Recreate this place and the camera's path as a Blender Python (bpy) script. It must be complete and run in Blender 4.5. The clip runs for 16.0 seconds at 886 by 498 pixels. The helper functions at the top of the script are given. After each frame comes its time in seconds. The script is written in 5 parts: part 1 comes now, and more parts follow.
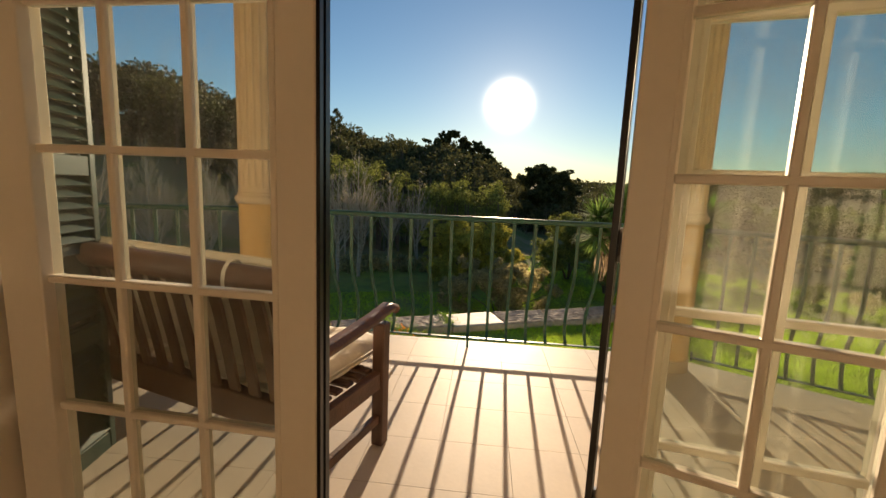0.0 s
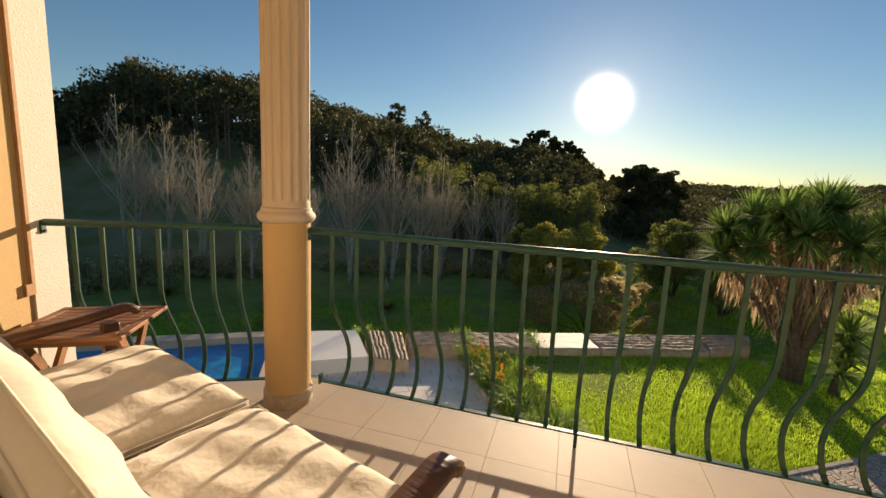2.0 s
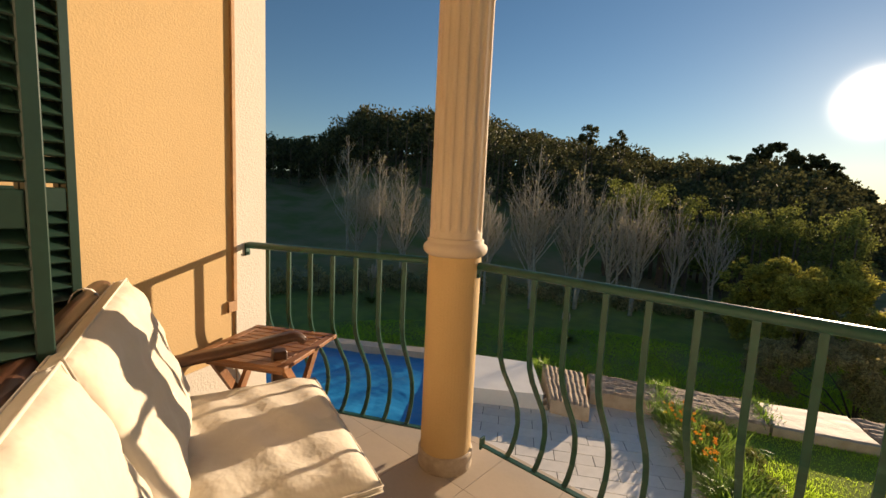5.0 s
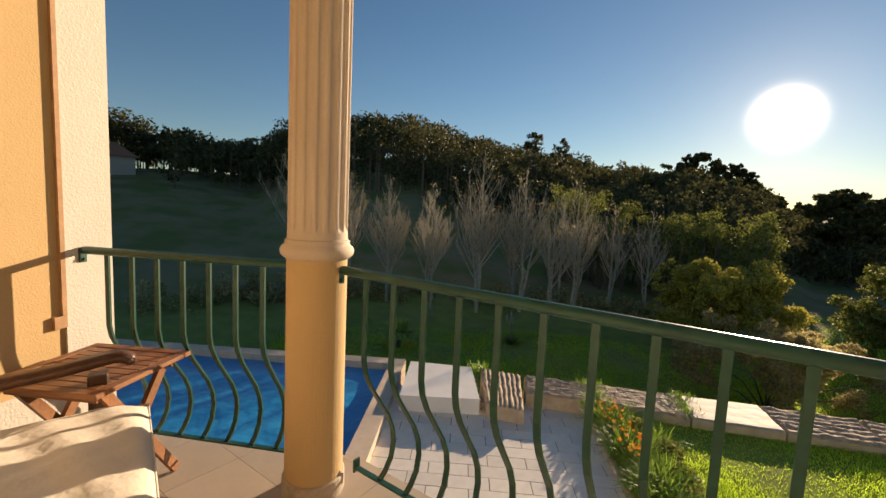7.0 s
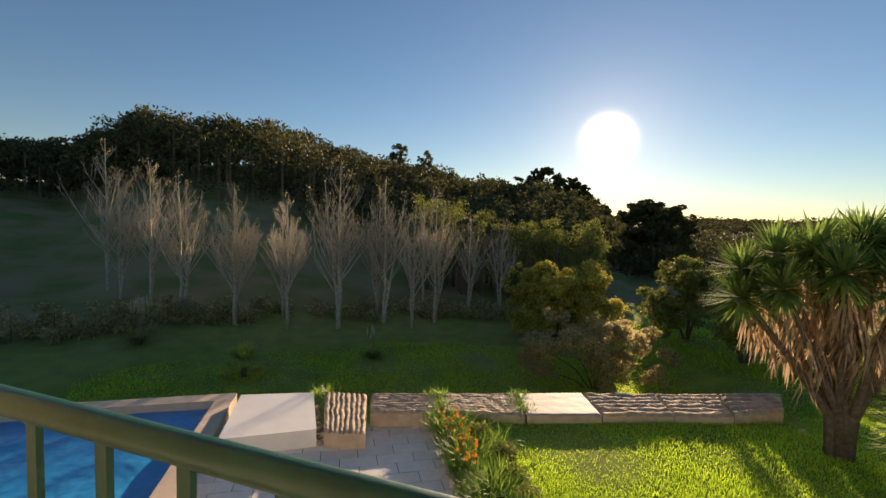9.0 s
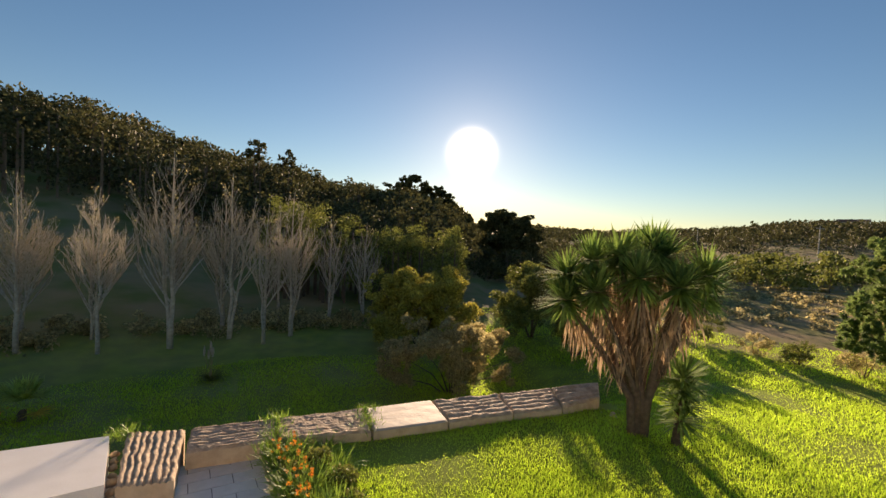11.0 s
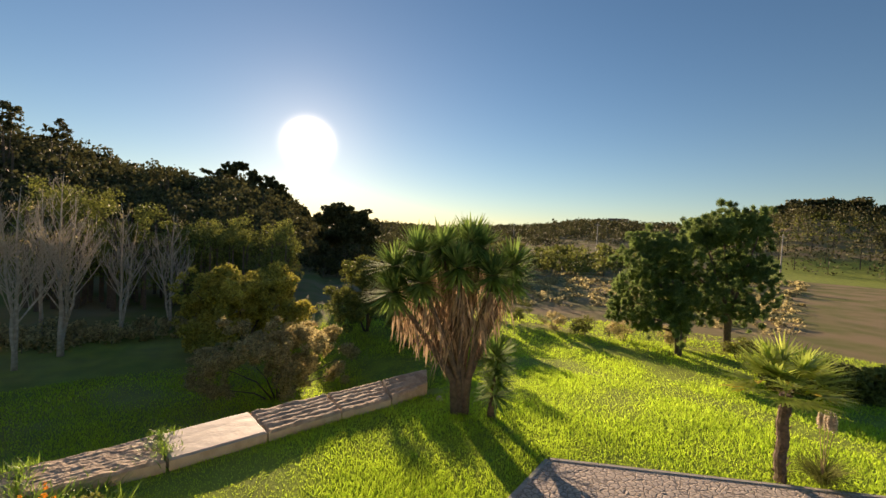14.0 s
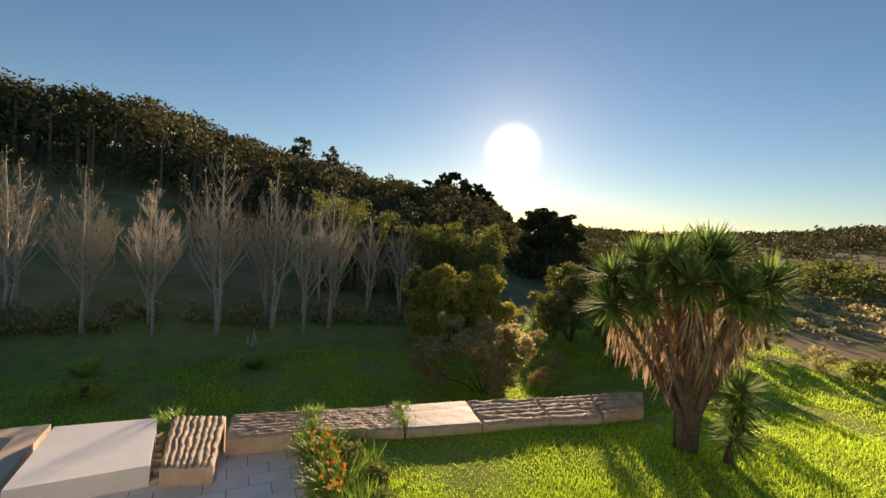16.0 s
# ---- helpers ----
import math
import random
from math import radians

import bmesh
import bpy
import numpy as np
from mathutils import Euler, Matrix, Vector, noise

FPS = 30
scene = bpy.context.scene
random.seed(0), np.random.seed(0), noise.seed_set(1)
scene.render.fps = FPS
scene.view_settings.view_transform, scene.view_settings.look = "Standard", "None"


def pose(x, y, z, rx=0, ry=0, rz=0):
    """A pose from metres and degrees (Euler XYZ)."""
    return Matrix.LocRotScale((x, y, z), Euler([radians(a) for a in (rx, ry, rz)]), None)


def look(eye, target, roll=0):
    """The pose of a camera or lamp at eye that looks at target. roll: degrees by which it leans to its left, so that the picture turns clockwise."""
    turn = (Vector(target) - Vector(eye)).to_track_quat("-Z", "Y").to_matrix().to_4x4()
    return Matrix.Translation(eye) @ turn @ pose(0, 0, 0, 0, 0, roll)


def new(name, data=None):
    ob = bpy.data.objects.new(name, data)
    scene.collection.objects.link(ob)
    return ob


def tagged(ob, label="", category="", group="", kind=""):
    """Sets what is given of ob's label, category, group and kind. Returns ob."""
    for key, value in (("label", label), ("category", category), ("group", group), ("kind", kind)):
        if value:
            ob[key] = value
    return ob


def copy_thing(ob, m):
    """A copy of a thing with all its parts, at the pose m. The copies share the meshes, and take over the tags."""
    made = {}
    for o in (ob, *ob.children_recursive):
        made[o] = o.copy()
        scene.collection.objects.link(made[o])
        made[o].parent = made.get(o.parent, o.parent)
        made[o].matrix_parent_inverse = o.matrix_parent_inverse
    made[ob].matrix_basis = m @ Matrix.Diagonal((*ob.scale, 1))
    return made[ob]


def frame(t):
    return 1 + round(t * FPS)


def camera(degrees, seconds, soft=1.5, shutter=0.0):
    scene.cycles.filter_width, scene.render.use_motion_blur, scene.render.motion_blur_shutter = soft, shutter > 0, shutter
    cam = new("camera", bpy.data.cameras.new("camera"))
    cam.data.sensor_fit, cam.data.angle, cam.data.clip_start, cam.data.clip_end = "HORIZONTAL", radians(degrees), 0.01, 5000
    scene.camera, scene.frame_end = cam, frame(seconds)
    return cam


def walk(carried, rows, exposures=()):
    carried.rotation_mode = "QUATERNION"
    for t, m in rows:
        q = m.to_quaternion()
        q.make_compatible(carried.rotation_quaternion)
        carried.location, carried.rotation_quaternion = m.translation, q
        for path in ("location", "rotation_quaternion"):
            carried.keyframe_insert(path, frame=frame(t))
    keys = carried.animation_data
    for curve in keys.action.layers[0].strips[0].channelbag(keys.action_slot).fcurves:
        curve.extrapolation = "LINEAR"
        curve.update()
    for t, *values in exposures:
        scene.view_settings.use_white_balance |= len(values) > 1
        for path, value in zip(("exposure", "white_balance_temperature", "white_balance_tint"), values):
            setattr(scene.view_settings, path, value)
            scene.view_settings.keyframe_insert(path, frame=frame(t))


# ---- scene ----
cam = camera(93.6, 16.0)
PATH = [
    (0, (0.552, -3.07, 1.26), (0.362, -1.1, 0.972), 2.4),
    (0.7, (0.485, -2.609, 1.266), (0.204, -0.651, 0.968), 2.0),
    (1, (0.451, -2.45, 1.281), (0.123, -0.501, 0.976), 2.3),
    (1.5, (0.402, -2.223, 1.302), (-0.024, -0.292, 1.003), 2.5),
    (2, (0.354, -1.998, 1.33), (-0.227, -0.108, 1.03), 2.7),
    (3, (0.191, -1.697, 1.335), (-0.763, 0.04, 1.064), 2.6),
    (3.5, (0.099, -1.698, 1.345), (-0.999, -0.047, 1.082), 2.9),
    (6, (0.202, -1.372, 1.346), (-1.171, 0.067, 1.131), 2.4),
    (6.6, (0.291, -1.264, 1.341), (-0.969, 0.276, 1.137), 2.8),
    (7, (0.316, -1.161, 1.328), (-0.846, 0.456, 1.135), 2.7),
    (7.5, (0.394, -0.978, 1.344), (-0.625, 0.734, 1.173), 2.1),
    (8, (0.530, -0.740, 1.341), (-0.354, 1.048, 1.188), 1.7),
    (10.5, (1.091, 0.018, 1.37), (0.876, 2.005, 1.291), 2.6),
    (11, (1.197, 0.129, 1.398), (1.165, 2.127, 1.327), 2.7),
    (11.5, (1.314, 0.216, 1.409), (1.488, 2.208, 1.347), 2.5),
    (12, (1.396, 0.236, 1.413), (1.763, 2.201, 1.355), 2.5),
    (12.5, (1.499, 0.295, 1.392), (2.037, 2.22, 1.337), 2.5),
    (13, (1.545, 0.306, 1.386), (2.202, 2.194, 1.33), 2.5),
    (13.5, (1.581, 0.336, 1.383), (2.3, 2.201, 1.322), 2.5),
    (14, (1.529, 0.345, 1.356), (2.24, 2.213, 1.296), 2.8),
    (14.5, (1.48, 0.345, 1.375), (2.091, 2.249, 1.306), 3.0),
    (15, (1.425, 0.402, 1.352), (1.84, 2.357, 1.276), 3.3),
    (15.5, (1.263, 0.343, 1.352), (1.393, 2.337, 1.272), 3.8),
    (16, (1.185, 0.321, 1.387), (0.972, 2.308, 1.295), 3.9),
]
walk(cam, [(t, look(eye, target, roll)) for t, eye, target, roll in PATH], [(0, 0.95, 7150, 11.5), (3.5, 0.84, 7200, 13), (6.5, 0.84, 7250, 14), (8, 1.07, 7450, 17), (10.5, 1.07, 7500, 19), (16, 1.07, 7500, 19)])
# ---- world, sun, exposure ----
SUN_AZ, SUN_EL = radians(2.4), radians(11.1)
SUN_DIR = Vector((math.sin(SUN_AZ) * math.cos(SUN_EL), math.cos(SUN_AZ) * math.cos(SUN_EL), math.sin(SUN_EL)))
scene.view_settings.exposure = 0.95
world = bpy.data.worlds.new("sky")
scene.world = world
world.use_nodes = True
wn, wl = world.node_tree.nodes, world.node_tree.links
sky = wn.new("ShaderNodeTexSky")
sky.sky_type, sky.sun_disc = "NISHITA", False
sky.sun_elevation, sky.sun_rotation = SUN_EL, SUN_AZ
sky.air_density, sky.dust_density, sky.ozone_density = 1.0, 0.07, 2.8
wbg = wn["Background"]
wbg.inputs["Strength"].default_value = 0.060
# the sun's blown-out disc, lens bloom and aureole, painted into the sky colour
wtc = wn.new("ShaderNodeTexCoord")
wdot = wn.new("ShaderNodeVectorMath")
wdot.operation = "DOT_PRODUCT"
wdot.inputs[1].default_value = SUN_DIR
wl.new(wtc.outputs["Generated"], wdot.inputs[0])


def wmath(op, a, b):
    n = wn.new("ShaderNodeMath")
    n.operation = op
    for i, v in enumerate((a, b)):
        if isinstance(v, (int, float)):
            n.inputs[i].default_value = v
        else:
            wl.new(v, n.inputs[i])
    return n.outputs[0]


dotc = wmath("MAXIMUM", wdot.outputs["Value"], 0.0)
core = wmath("MULTIPLY", wmath("POWER", dotc, 2800.0), 300.0)
halo = wmath("MULTIPLY", wmath("POWER", dotc, 170.0), 1.2)
wide = wmath("MULTIPLY", wmath("POWER", dotc, 12.0), 0.25)
glow = wmath("ADD", wmath("ADD", core, halo), wide)
wmix = wn.new("ShaderNodeVectorMath")
wmix.operation = "MULTIPLY_ADD"
wmix.inputs[1].default_value = (1.0, 0.86, 0.66)
wcomb = wn.new("ShaderNodeCombineXYZ")
for i in range(3):
    wl.new(glow, wcomb.inputs[i])
wl.new(wcomb.outputs[0], wmix.inputs[0])
whs = wn.new("ShaderNodeHueSaturation")
whs.inputs["Saturation"].default_value = 1.12
wl.new(sky.outputs[0], whs.inputs["Color"])
wl.new(whs.outputs[0], wmix.inputs[2])
wl.new(wmix.outputs[0], wbg.inputs["Color"])

sun = new("sun", bpy.data.lights.new("sun", "SUN"))
sun.data.energy, sun.data.angle, sun.data.color = 5.0, radians(0.53), (1.0, 0.80, 0.58)
sun.matrix_world = look(SUN_DIR * 100, (0, 0, 0))


# ---- materials ----
def mat(name, color, color2=None, rough=0.7, metal=0.0, scale=8.0, bump=0.2, bump_scale=60.0, spec=0.5, fine=0.25,
        transmit=0.0, island=0.0, translucent=0.0, stretch=(1, 1, 1), objrand=0.0, sheen=0.0, dist=0.01):
    """A procedural surface: two scales of colour change, fine relief, and a change from piece to piece."""
    m = bpy.data.materials.new(name)
    m.use_nodes = True
    n, l = m.node_tree.nodes, m.node_tree.links
    b = n["Principled BSDF"]
    color2 = color2 or tuple(c * 0.8 for c in color)
    tc = n.new("ShaderNodeTexCoord")
    mp = n.new("ShaderNodeMapping")
    mp.inputs["Scale"].default_value = stretch
    l.new(tc.outputs["Object"], mp.inputs[0])
    n1 = n.new("ShaderNodeTexNoise")
    n1.inputs["Scale"].default_value, n1.inputs["Detail"].default_value = scale, 5
    n2 = n.new("ShaderNodeTexNoise")
    n2.inputs["Scale"].default_value, n2.inputs["Detail"].default_value = bump_scale, 3
    l.new(mp.outputs[0], n1.inputs["Vector"])
    l.new(mp.outputs[0], n2.inputs["Vector"])
    ramp = n.new("ShaderNodeMapRange")
    ramp.inputs[1].default_value, ramp.inputs[2].default_value = 0.35, 0.65
    l.new(n1.outputs["Fac"], ramp.inputs[0])
    mix = n.new("ShaderNodeMix")
    mix.data_type = "RGBA"
    mix.inputs[6].default_value, mix.inputs[7].default_value = (*color, 1), (*color2, 1)
    l.new(ramp.outputs[0], mix.inputs[0])
    hsv = n.new("ShaderNodeHueSaturation")
    l.new(mix.outputs[2], hsv.inputs["Color"])
    val = n.new("ShaderNodeMath")
    val.operation = "MULTIPLY_ADD"
    val.inputs[1].default_value, val.inputs[2].default_value = fine, 1 - fine / 2
    l.new(n2.outputs["Fac"], val.inputs[0])
    last = val.outputs[0]
    for amount, node, out in ((island, "ShaderNodeNewGeometry", "Random Per Island"), (objrand, "ShaderNodeObjectInfo", "Random")):
        if amount:
            g = n.new(node)
            v = n.new("ShaderNodeMath")
            v.operation = "MULTIPLY_ADD"
            v.inputs[1].default_value, v.inputs[2].default_value = amount, 1 - amount / 2
            l.new(g.outputs[out], v.inputs[0])
            k = n.new("ShaderNodeMath")
            k.operation = "MULTIPLY"
            l.new(v.outputs[0], k.inputs[0])
            l.new(last, k.inputs[1])
            last = k.outputs[0]
    l.new(last, hsv.inputs["Value"])
    l.new(hsv.outputs[0], b.inputs["Base Color"])
    b.inputs["Roughness"].default_value, b.inputs["Metallic"].default_value = rough, metal
    b.inputs["Specular IOR Level"].default_value = spec
    if sheen:
        b.inputs["Sheen Weight"].default_value = sheen
    if bump:
        bp = n.new("ShaderNodeBump")
        bp.inputs["Strength"].default_value, bp.inputs["Distance"].default_value = bump, dist
        l.new(n2.outputs["Fac"], bp.inputs["Height"])
        l.new(bp.outputs[0], b.inputs["Normal"])
    if translucent:
        t = n.new("ShaderNodeBsdfTranslucent")
        l.new(hsv.outputs[0], t.inputs["Color"])
        ms = n.new("ShaderNodeMixShader")
        ms.inputs[0].default_value = translucent
        l.new(b.outputs[0], ms.inputs[1])
        l.new(t.outputs[0], ms.inputs[2])
        l.new(ms.outputs[0], n["Material Output"].inputs["Surface"])
    return m


M_ORANGE = mat("ochre_render", (0.585, 0.41, 0.205), (0.545, 0.38, 0.185), rough=0.9, scale=1.5, bump=0.35, bump_scale=110, fine=0.12, dist=0.004)
M_WHITE = mat("white_render", (0.66, 0.62, 0.55), (0.61, 0.57, 0.50), rough=0.85, scale=1.5, bump=0.45, bump_scale=80, fine=0.1, dist=0.006)
M_TRIM = mat("brown_trim_paint", (0.50, 0.30, 0.16), rough=0.8, bump=0.2)
M_STONE = mat("cream_column_stone", (0.62, 0.52, 0.41), (0.57, 0.47, 0.36), rough=0.75, scale=3, bump=0.15, bump_scale=120, fine=0.12)
M_BASE = mat("column_base_stone", (0.50, 0.42, 0.33), (0.38, 0.31, 0.24), rough=0.8, scale=20, bump=0.3, bump_scale=90)
M_TILE = mat("balcony_tile", (0.50, 0.42, 0.33), (0.455, 0.38, 0.30), rough=0.6, scale=4, bump=0.04, bump_scale=50, fine=0.10, objrand=0.08)
M_GROUT = mat("grout", (0.48, 0.38, 0.31), rough=0.9)
M_GREEN = mat("green_painted_iron", (0.013, 0.080, 0.060), (0.011, 0.062, 0.047), rough=0.38, metal=0.0, scale=15, bump=0.08, bump_scale=80)
M_SHUTTER = mat("dark_green_shutter_paint", (0.012, 0.04, 0.028), rough=0.35, bump=0.05)
M_FRAME = mat("cream_door_lacquer", (0.80, 0.71, 0.58), (0.76, 0.67, 0.54), rough=0.35, scale=2, bump=0.03, bump_scale=30, fine=0.06)
M_GASKET = mat("black_rubber", (0.008, 0.008, 0.008), rough=0.4, bump=0.0)
M_STEEL = mat("steel", (0.6, 0.58, 0.54), rough=0.3, metal=1.0, bump=0.02)
M_WOOD = mat("dark_oiled_teak", (0.115, 0.050, 0.026), (0.06, 0.026, 0.015), rough=0.45, scale=10, bump=0.25, bump_scale=90, stretch=(0.12, 1, 1), fine=0.4)
M_WOODB = mat("dark_teak_upright", (0.105, 0.046, 0.024), (0.055, 0.024, 0.014), rough=0.45, scale=10, bump=0.25, bump_scale=90, stretch=(1, 1, 0.12), fine=0.4)
M_TABLE = mat("warm_teak", (0.30, 0.135, 0.055), (0.20, 0.085, 0.035), rough=0.5, scale=9, bump=0.25, bump_scale=80, stretch=(0.12, 1, 1), fine=0.35, objrand=0.3)
M_CLOTH = mat("cream_canvas", (0.66, 0.59, 0.485), (0.61, 0.545, 0.44), rough=0.95, scale=5, bump=0.4, bump_scale=11, fine=0.06, sheen=0.2, dist=0.03)
M_PLASTER = mat("room_plaster", (0.86, 0.78, 0.66), rough=0.9, bump=0.05)
M_WOODFLOOR = mat("room_floor", (0.55, 0.40, 0.26), rough=0.4, bump=0.05, stretch=(1, 0.1, 1))
M_DECK = mat("deck_paving", (0.76, 0.71, 0.63), (0.69, 0.64, 0.56), rough=0.42, spec=0.75, scale=6, bump=0.1, bump_scale=60, fine=0.2, objrand=0.14)
M_JOINT = mat("deck_joint", (0.20, 0.17, 0.13), rough=0.95)
M_WSLAB = mat("white_painted_slab", (0.86, 0.83, 0.77), (0.81, 0.78, 0.72), rough=0.36, scale=3, bump=0.06, spec=0.8)
M_COPING = mat("pool_coping", (0.62, 0.50, 0.38), (0.55, 0.44, 0.33), rough=0.8, scale=6, bump=0.1)
M_LIME = mat("split_limestone", (0.52, 0.40, 0.28), (0.34, 0.25, 0.17), rough=0.9, scale=6, bump=0.6, bump_scale=35, fine=0.5, dist=0.02)
M_LIMESIDE = mat("sawn_limestone", (0.60, 0.48, 0.33), (0.48, 0.36, 0.24), rough=0.85, scale=5, bump=0.2, bump_scale=50)
M_SMOOTH = mat("smooth_grey_slab", (0.44, 0.38, 0.32), (0.37, 0.32, 0.265), rough=0.7, scale=4, bump=0.1)
M_BARK = mat("bark", (0.19, 0.135, 0.09), (0.11, 0.08, 0.055), rough=0.95, scale=12, bump=0.8, bump_scale=30, dist=0.03)
M_PALE = mat("pale_bark", (0.50, 0.44, 0.35), (0.33, 0.29, 0.22), rough=0.9, scale=8, bump=0.3)
M_LEAF_D = mat("dark_tree_foliage", (0.12, 0.115, 0.045), (0.07, 0.075, 0.03), rough=0.7, scale=0.4, bump=0, island=0.9, translucent=0.25, spec=0.2)
M_LEAF_M = mat("hedge_foliage", (0.24, 0.26, 0.06), (0.16, 0.18, 0.045), rough=0.65, scale=0.6, bump=0, island=0.9, translucent=0.35, spec=0.2)
M_LEAF_P = mat("pine_needles", (0.24, 0.33, 0.10), (0.15, 0.22, 0.07), rough=0.6, scale=0.8, bump=0, island=0.8, translucent=0.5, spec=0.2)
M_LEAF_O = mat("olive_brown_foliage", (0.52, 0.44, 0.21), (0.40, 0.35, 0.17), rough=0.7, scale=1.2, bump=0, island=0.8, translucent=0.55, spec=0.2)
M_LEAF_Y = mat("willow_foliage", (0.52, 0.46, 0.09), (0.34, 0.33, 0.07), rough=0.7, scale=0.8, bump=0, island=0.8, translucent=0.4, spec=0.2)
M_YUCCA = mat("yucca_leaf", (0.26, 0.37, 0.09), (0.15, 0.25, 0.06), rough=0.85, scale=2, bump=0, island=0.8, translucent=0.4, spec=0.25)
M_PALM = mat("palm_frond", (0.46, 0.54, 0.11), (0.32, 0.42, 0.08), rough=0.5, scale=2, bump=0, island=0.5, translucent=0.55)
M_DEAD = mat("dry_leaf_skirt", (0.50, 0.37, 0.23), (0.34, 0.24, 0.15), rough=0.9, scale=4, bump=0, island=0.7, translucent=0.35)
M_GRASS = mat("lawn_blades", (0.54, 0.73, 0.07), (0.42, 0.59, 0.06), rough=0.6, scale=0.7, bump=0, island=0.6, translucent=0.65, spec=0.2)
M_PAMPAS = mat("pampas_plume", (0.80, 0.71, 0.58), rough=0.95, bump=0, island=0.3, translucent=0.4)
M_YELLOW = mat("yellow_leaf", (0.72, 0.50, 0.06), (0.50, 0.40, 0.06), rough=0.7, scale=2, bump=0, island=0.6, translucent=0.4)
M_FLOWER = mat("orange_flower", (0.85, 0.32, 0.03), (0.9, 0.45, 0.05), rough=0.6, bump=0, island=0.4, translucent=0.3)
M_GRAVEL = mat("gravel", (0.62, 0.53, 0.45), (0.38, 0.32, 0.26), rough=0.95, scale=22, bump=0.8, bump_scale=60, fine=0.5, dist=0.02)
gn, gl = M_GRAVEL.node_tree.nodes, M_GRAVEL.node_tree.links
gb = gn["Principled BSDF"]
cell = gn.new("ShaderNodeTexVoronoi")
cell.feature = "DISTANCE_TO_EDGE"
cell.inputs["Scale"].default_value = 9.0
gtc = gn.new("ShaderNodeTexCoord")
gl.new(gtc.outputs["Object"], cell.inputs["Vector"])
gmr = gn.new("ShaderNodeMapRange")
gmr.inputs[2].default_value, gmr.inputs[3].default_value = 0.12, 0.45
gl.new(cell.outputs["Distance"], gmr.inputs[0])
gmx = gn.new("ShaderNodeMix")
gmx.data_type, gmx.blend_type = "RGBA", "MULTIPLY"
gmx.inputs[0].default_value = 1.0
gl.new(gb.inputs["Base Color"].links[0].from_socket, gmx.inputs[6])
gl.new(gmr.outputs[0], gmx.inputs[7])
gl.new(gmx.outputs[2], gb.inputs["Base Color"])
gbp = gn.new("ShaderNodeBump")
gbp.inputs["Strength"].default_value, gbp.inputs["Distance"].default_value = 0.8, 0.03
gl.new(gmr.outputs[0], gbp.inputs["Height"])
gl.new(gbp.outputs[0], gb.inputs["Normal"])
M_KERB = mat("concrete_kerb", (0.48, 0.44, 0.38), rough=0.85, scale=10, bump=0.2)
M_HOUSE = mat("far_white_house", (0.5, 0.47, 0.42), rough=0.8)
M_ROOF = mat("far_roof_tile", (0.35, 0.15, 0.08), rough=0.8)
M_WIRE = mat("wire", (0.25, 0.24, 0.22), rough=0.5, bump=0)
M_TWINE = mat("white_tie_tape", (0.75, 0.70, 0.62), rough=0.9, bump=0.1)


def water_mat():
    m = mat("blue_pool_cover", (0.014, 0.29, 0.60), (0.010, 0.23, 0.52), rough=0.28, scale=1.2, bump=0.0, fine=0.1)
    n, l = m.node_tree.nodes, m.node_tree.links
    w = n.new("ShaderNodeTexNoise")
    w.inputs["Scale"].default_value, w.inputs["Detail"].default_value = 2.2, 2
    b = n.new("ShaderNodeBump")
    b.inputs["Strength"].default_value, b.inputs["Distance"].default_value = 0.35, 0.15
    tc = n.new("ShaderNodeTexCoord")
    l.new(tc.outputs["Object"], w.inputs["Vector"])
    l.new(w.outputs["Fac"], b.inputs["Height"])
    l.new(b.outputs[0], n["Principled BSDF"].inputs["Normal"])
    return m


M_WATER = water_mat()


def glass_mat():
    m = bpy.data.materials.new("window_glass")
    m.use_nodes = True
    n, l = m.node_tree.nodes, m.node_tree.links
    n.remove(n["Principled BSDF"])
    t, g, d = n.new("ShaderNodeBsdfTransparent"), n.new("ShaderNodeBsdfGlossy"), n.new("ShaderNodeBsdfDiffuse")
    g.inputs["Roughness"].default_value = 0.02
    t.inputs[0].default_value = (0.90, 0.93, 0.90, 1)
    d.inputs[0].default_value = (0.75, 0.72, 0.66, 1)
    lw = n.new("ShaderNodeLayerWeight")
    pw, f = n.new("ShaderNodeMath"), n.new("ShaderNodeMath")
    pw.operation, f.operation = "POWER", "MULTIPLY_ADD"
    pw.inputs[1].default_value = 4.0
    f.inputs[1].default_value, f.inputs[2].default_value = 0.9, 0.045
    l.new(lw.outputs["Facing"], pw.inputs[0])
    l.new(pw.outputs[0], f.inputs[0])
    a, b = n.new("ShaderNodeMixShader"), n.new("ShaderNodeMixShader")
    no = n.new("ShaderNodeTexNoise")
    no.inputs["Scale"].default_value = 5
    mr = n.new("ShaderNodeMapRange")
    mr.inputs[1].default_value, mr.inputs[2].default_value, mr.inputs[3].default_value, mr.inputs[4].default_value = 0.4, 0.8, 0.01, 0.09
    l.new(no.outputs[0], mr.inputs[0])
    l.new(f.outputs[0], a.inputs[0])
    l.new(t.outputs[0], a.inputs[1])
    l.new(g.outputs[0], a.inputs[2])
    l.new(mr.outputs[0], b.inputs[0])
    l.new(a.outputs[0], b.inputs[1])
    l.new(d.outputs[0], b.inputs[2])
    l.new(b.outputs[0], n["Material Output"].inputs["Surface"])
    return m


M_GLASS = glass_mat()


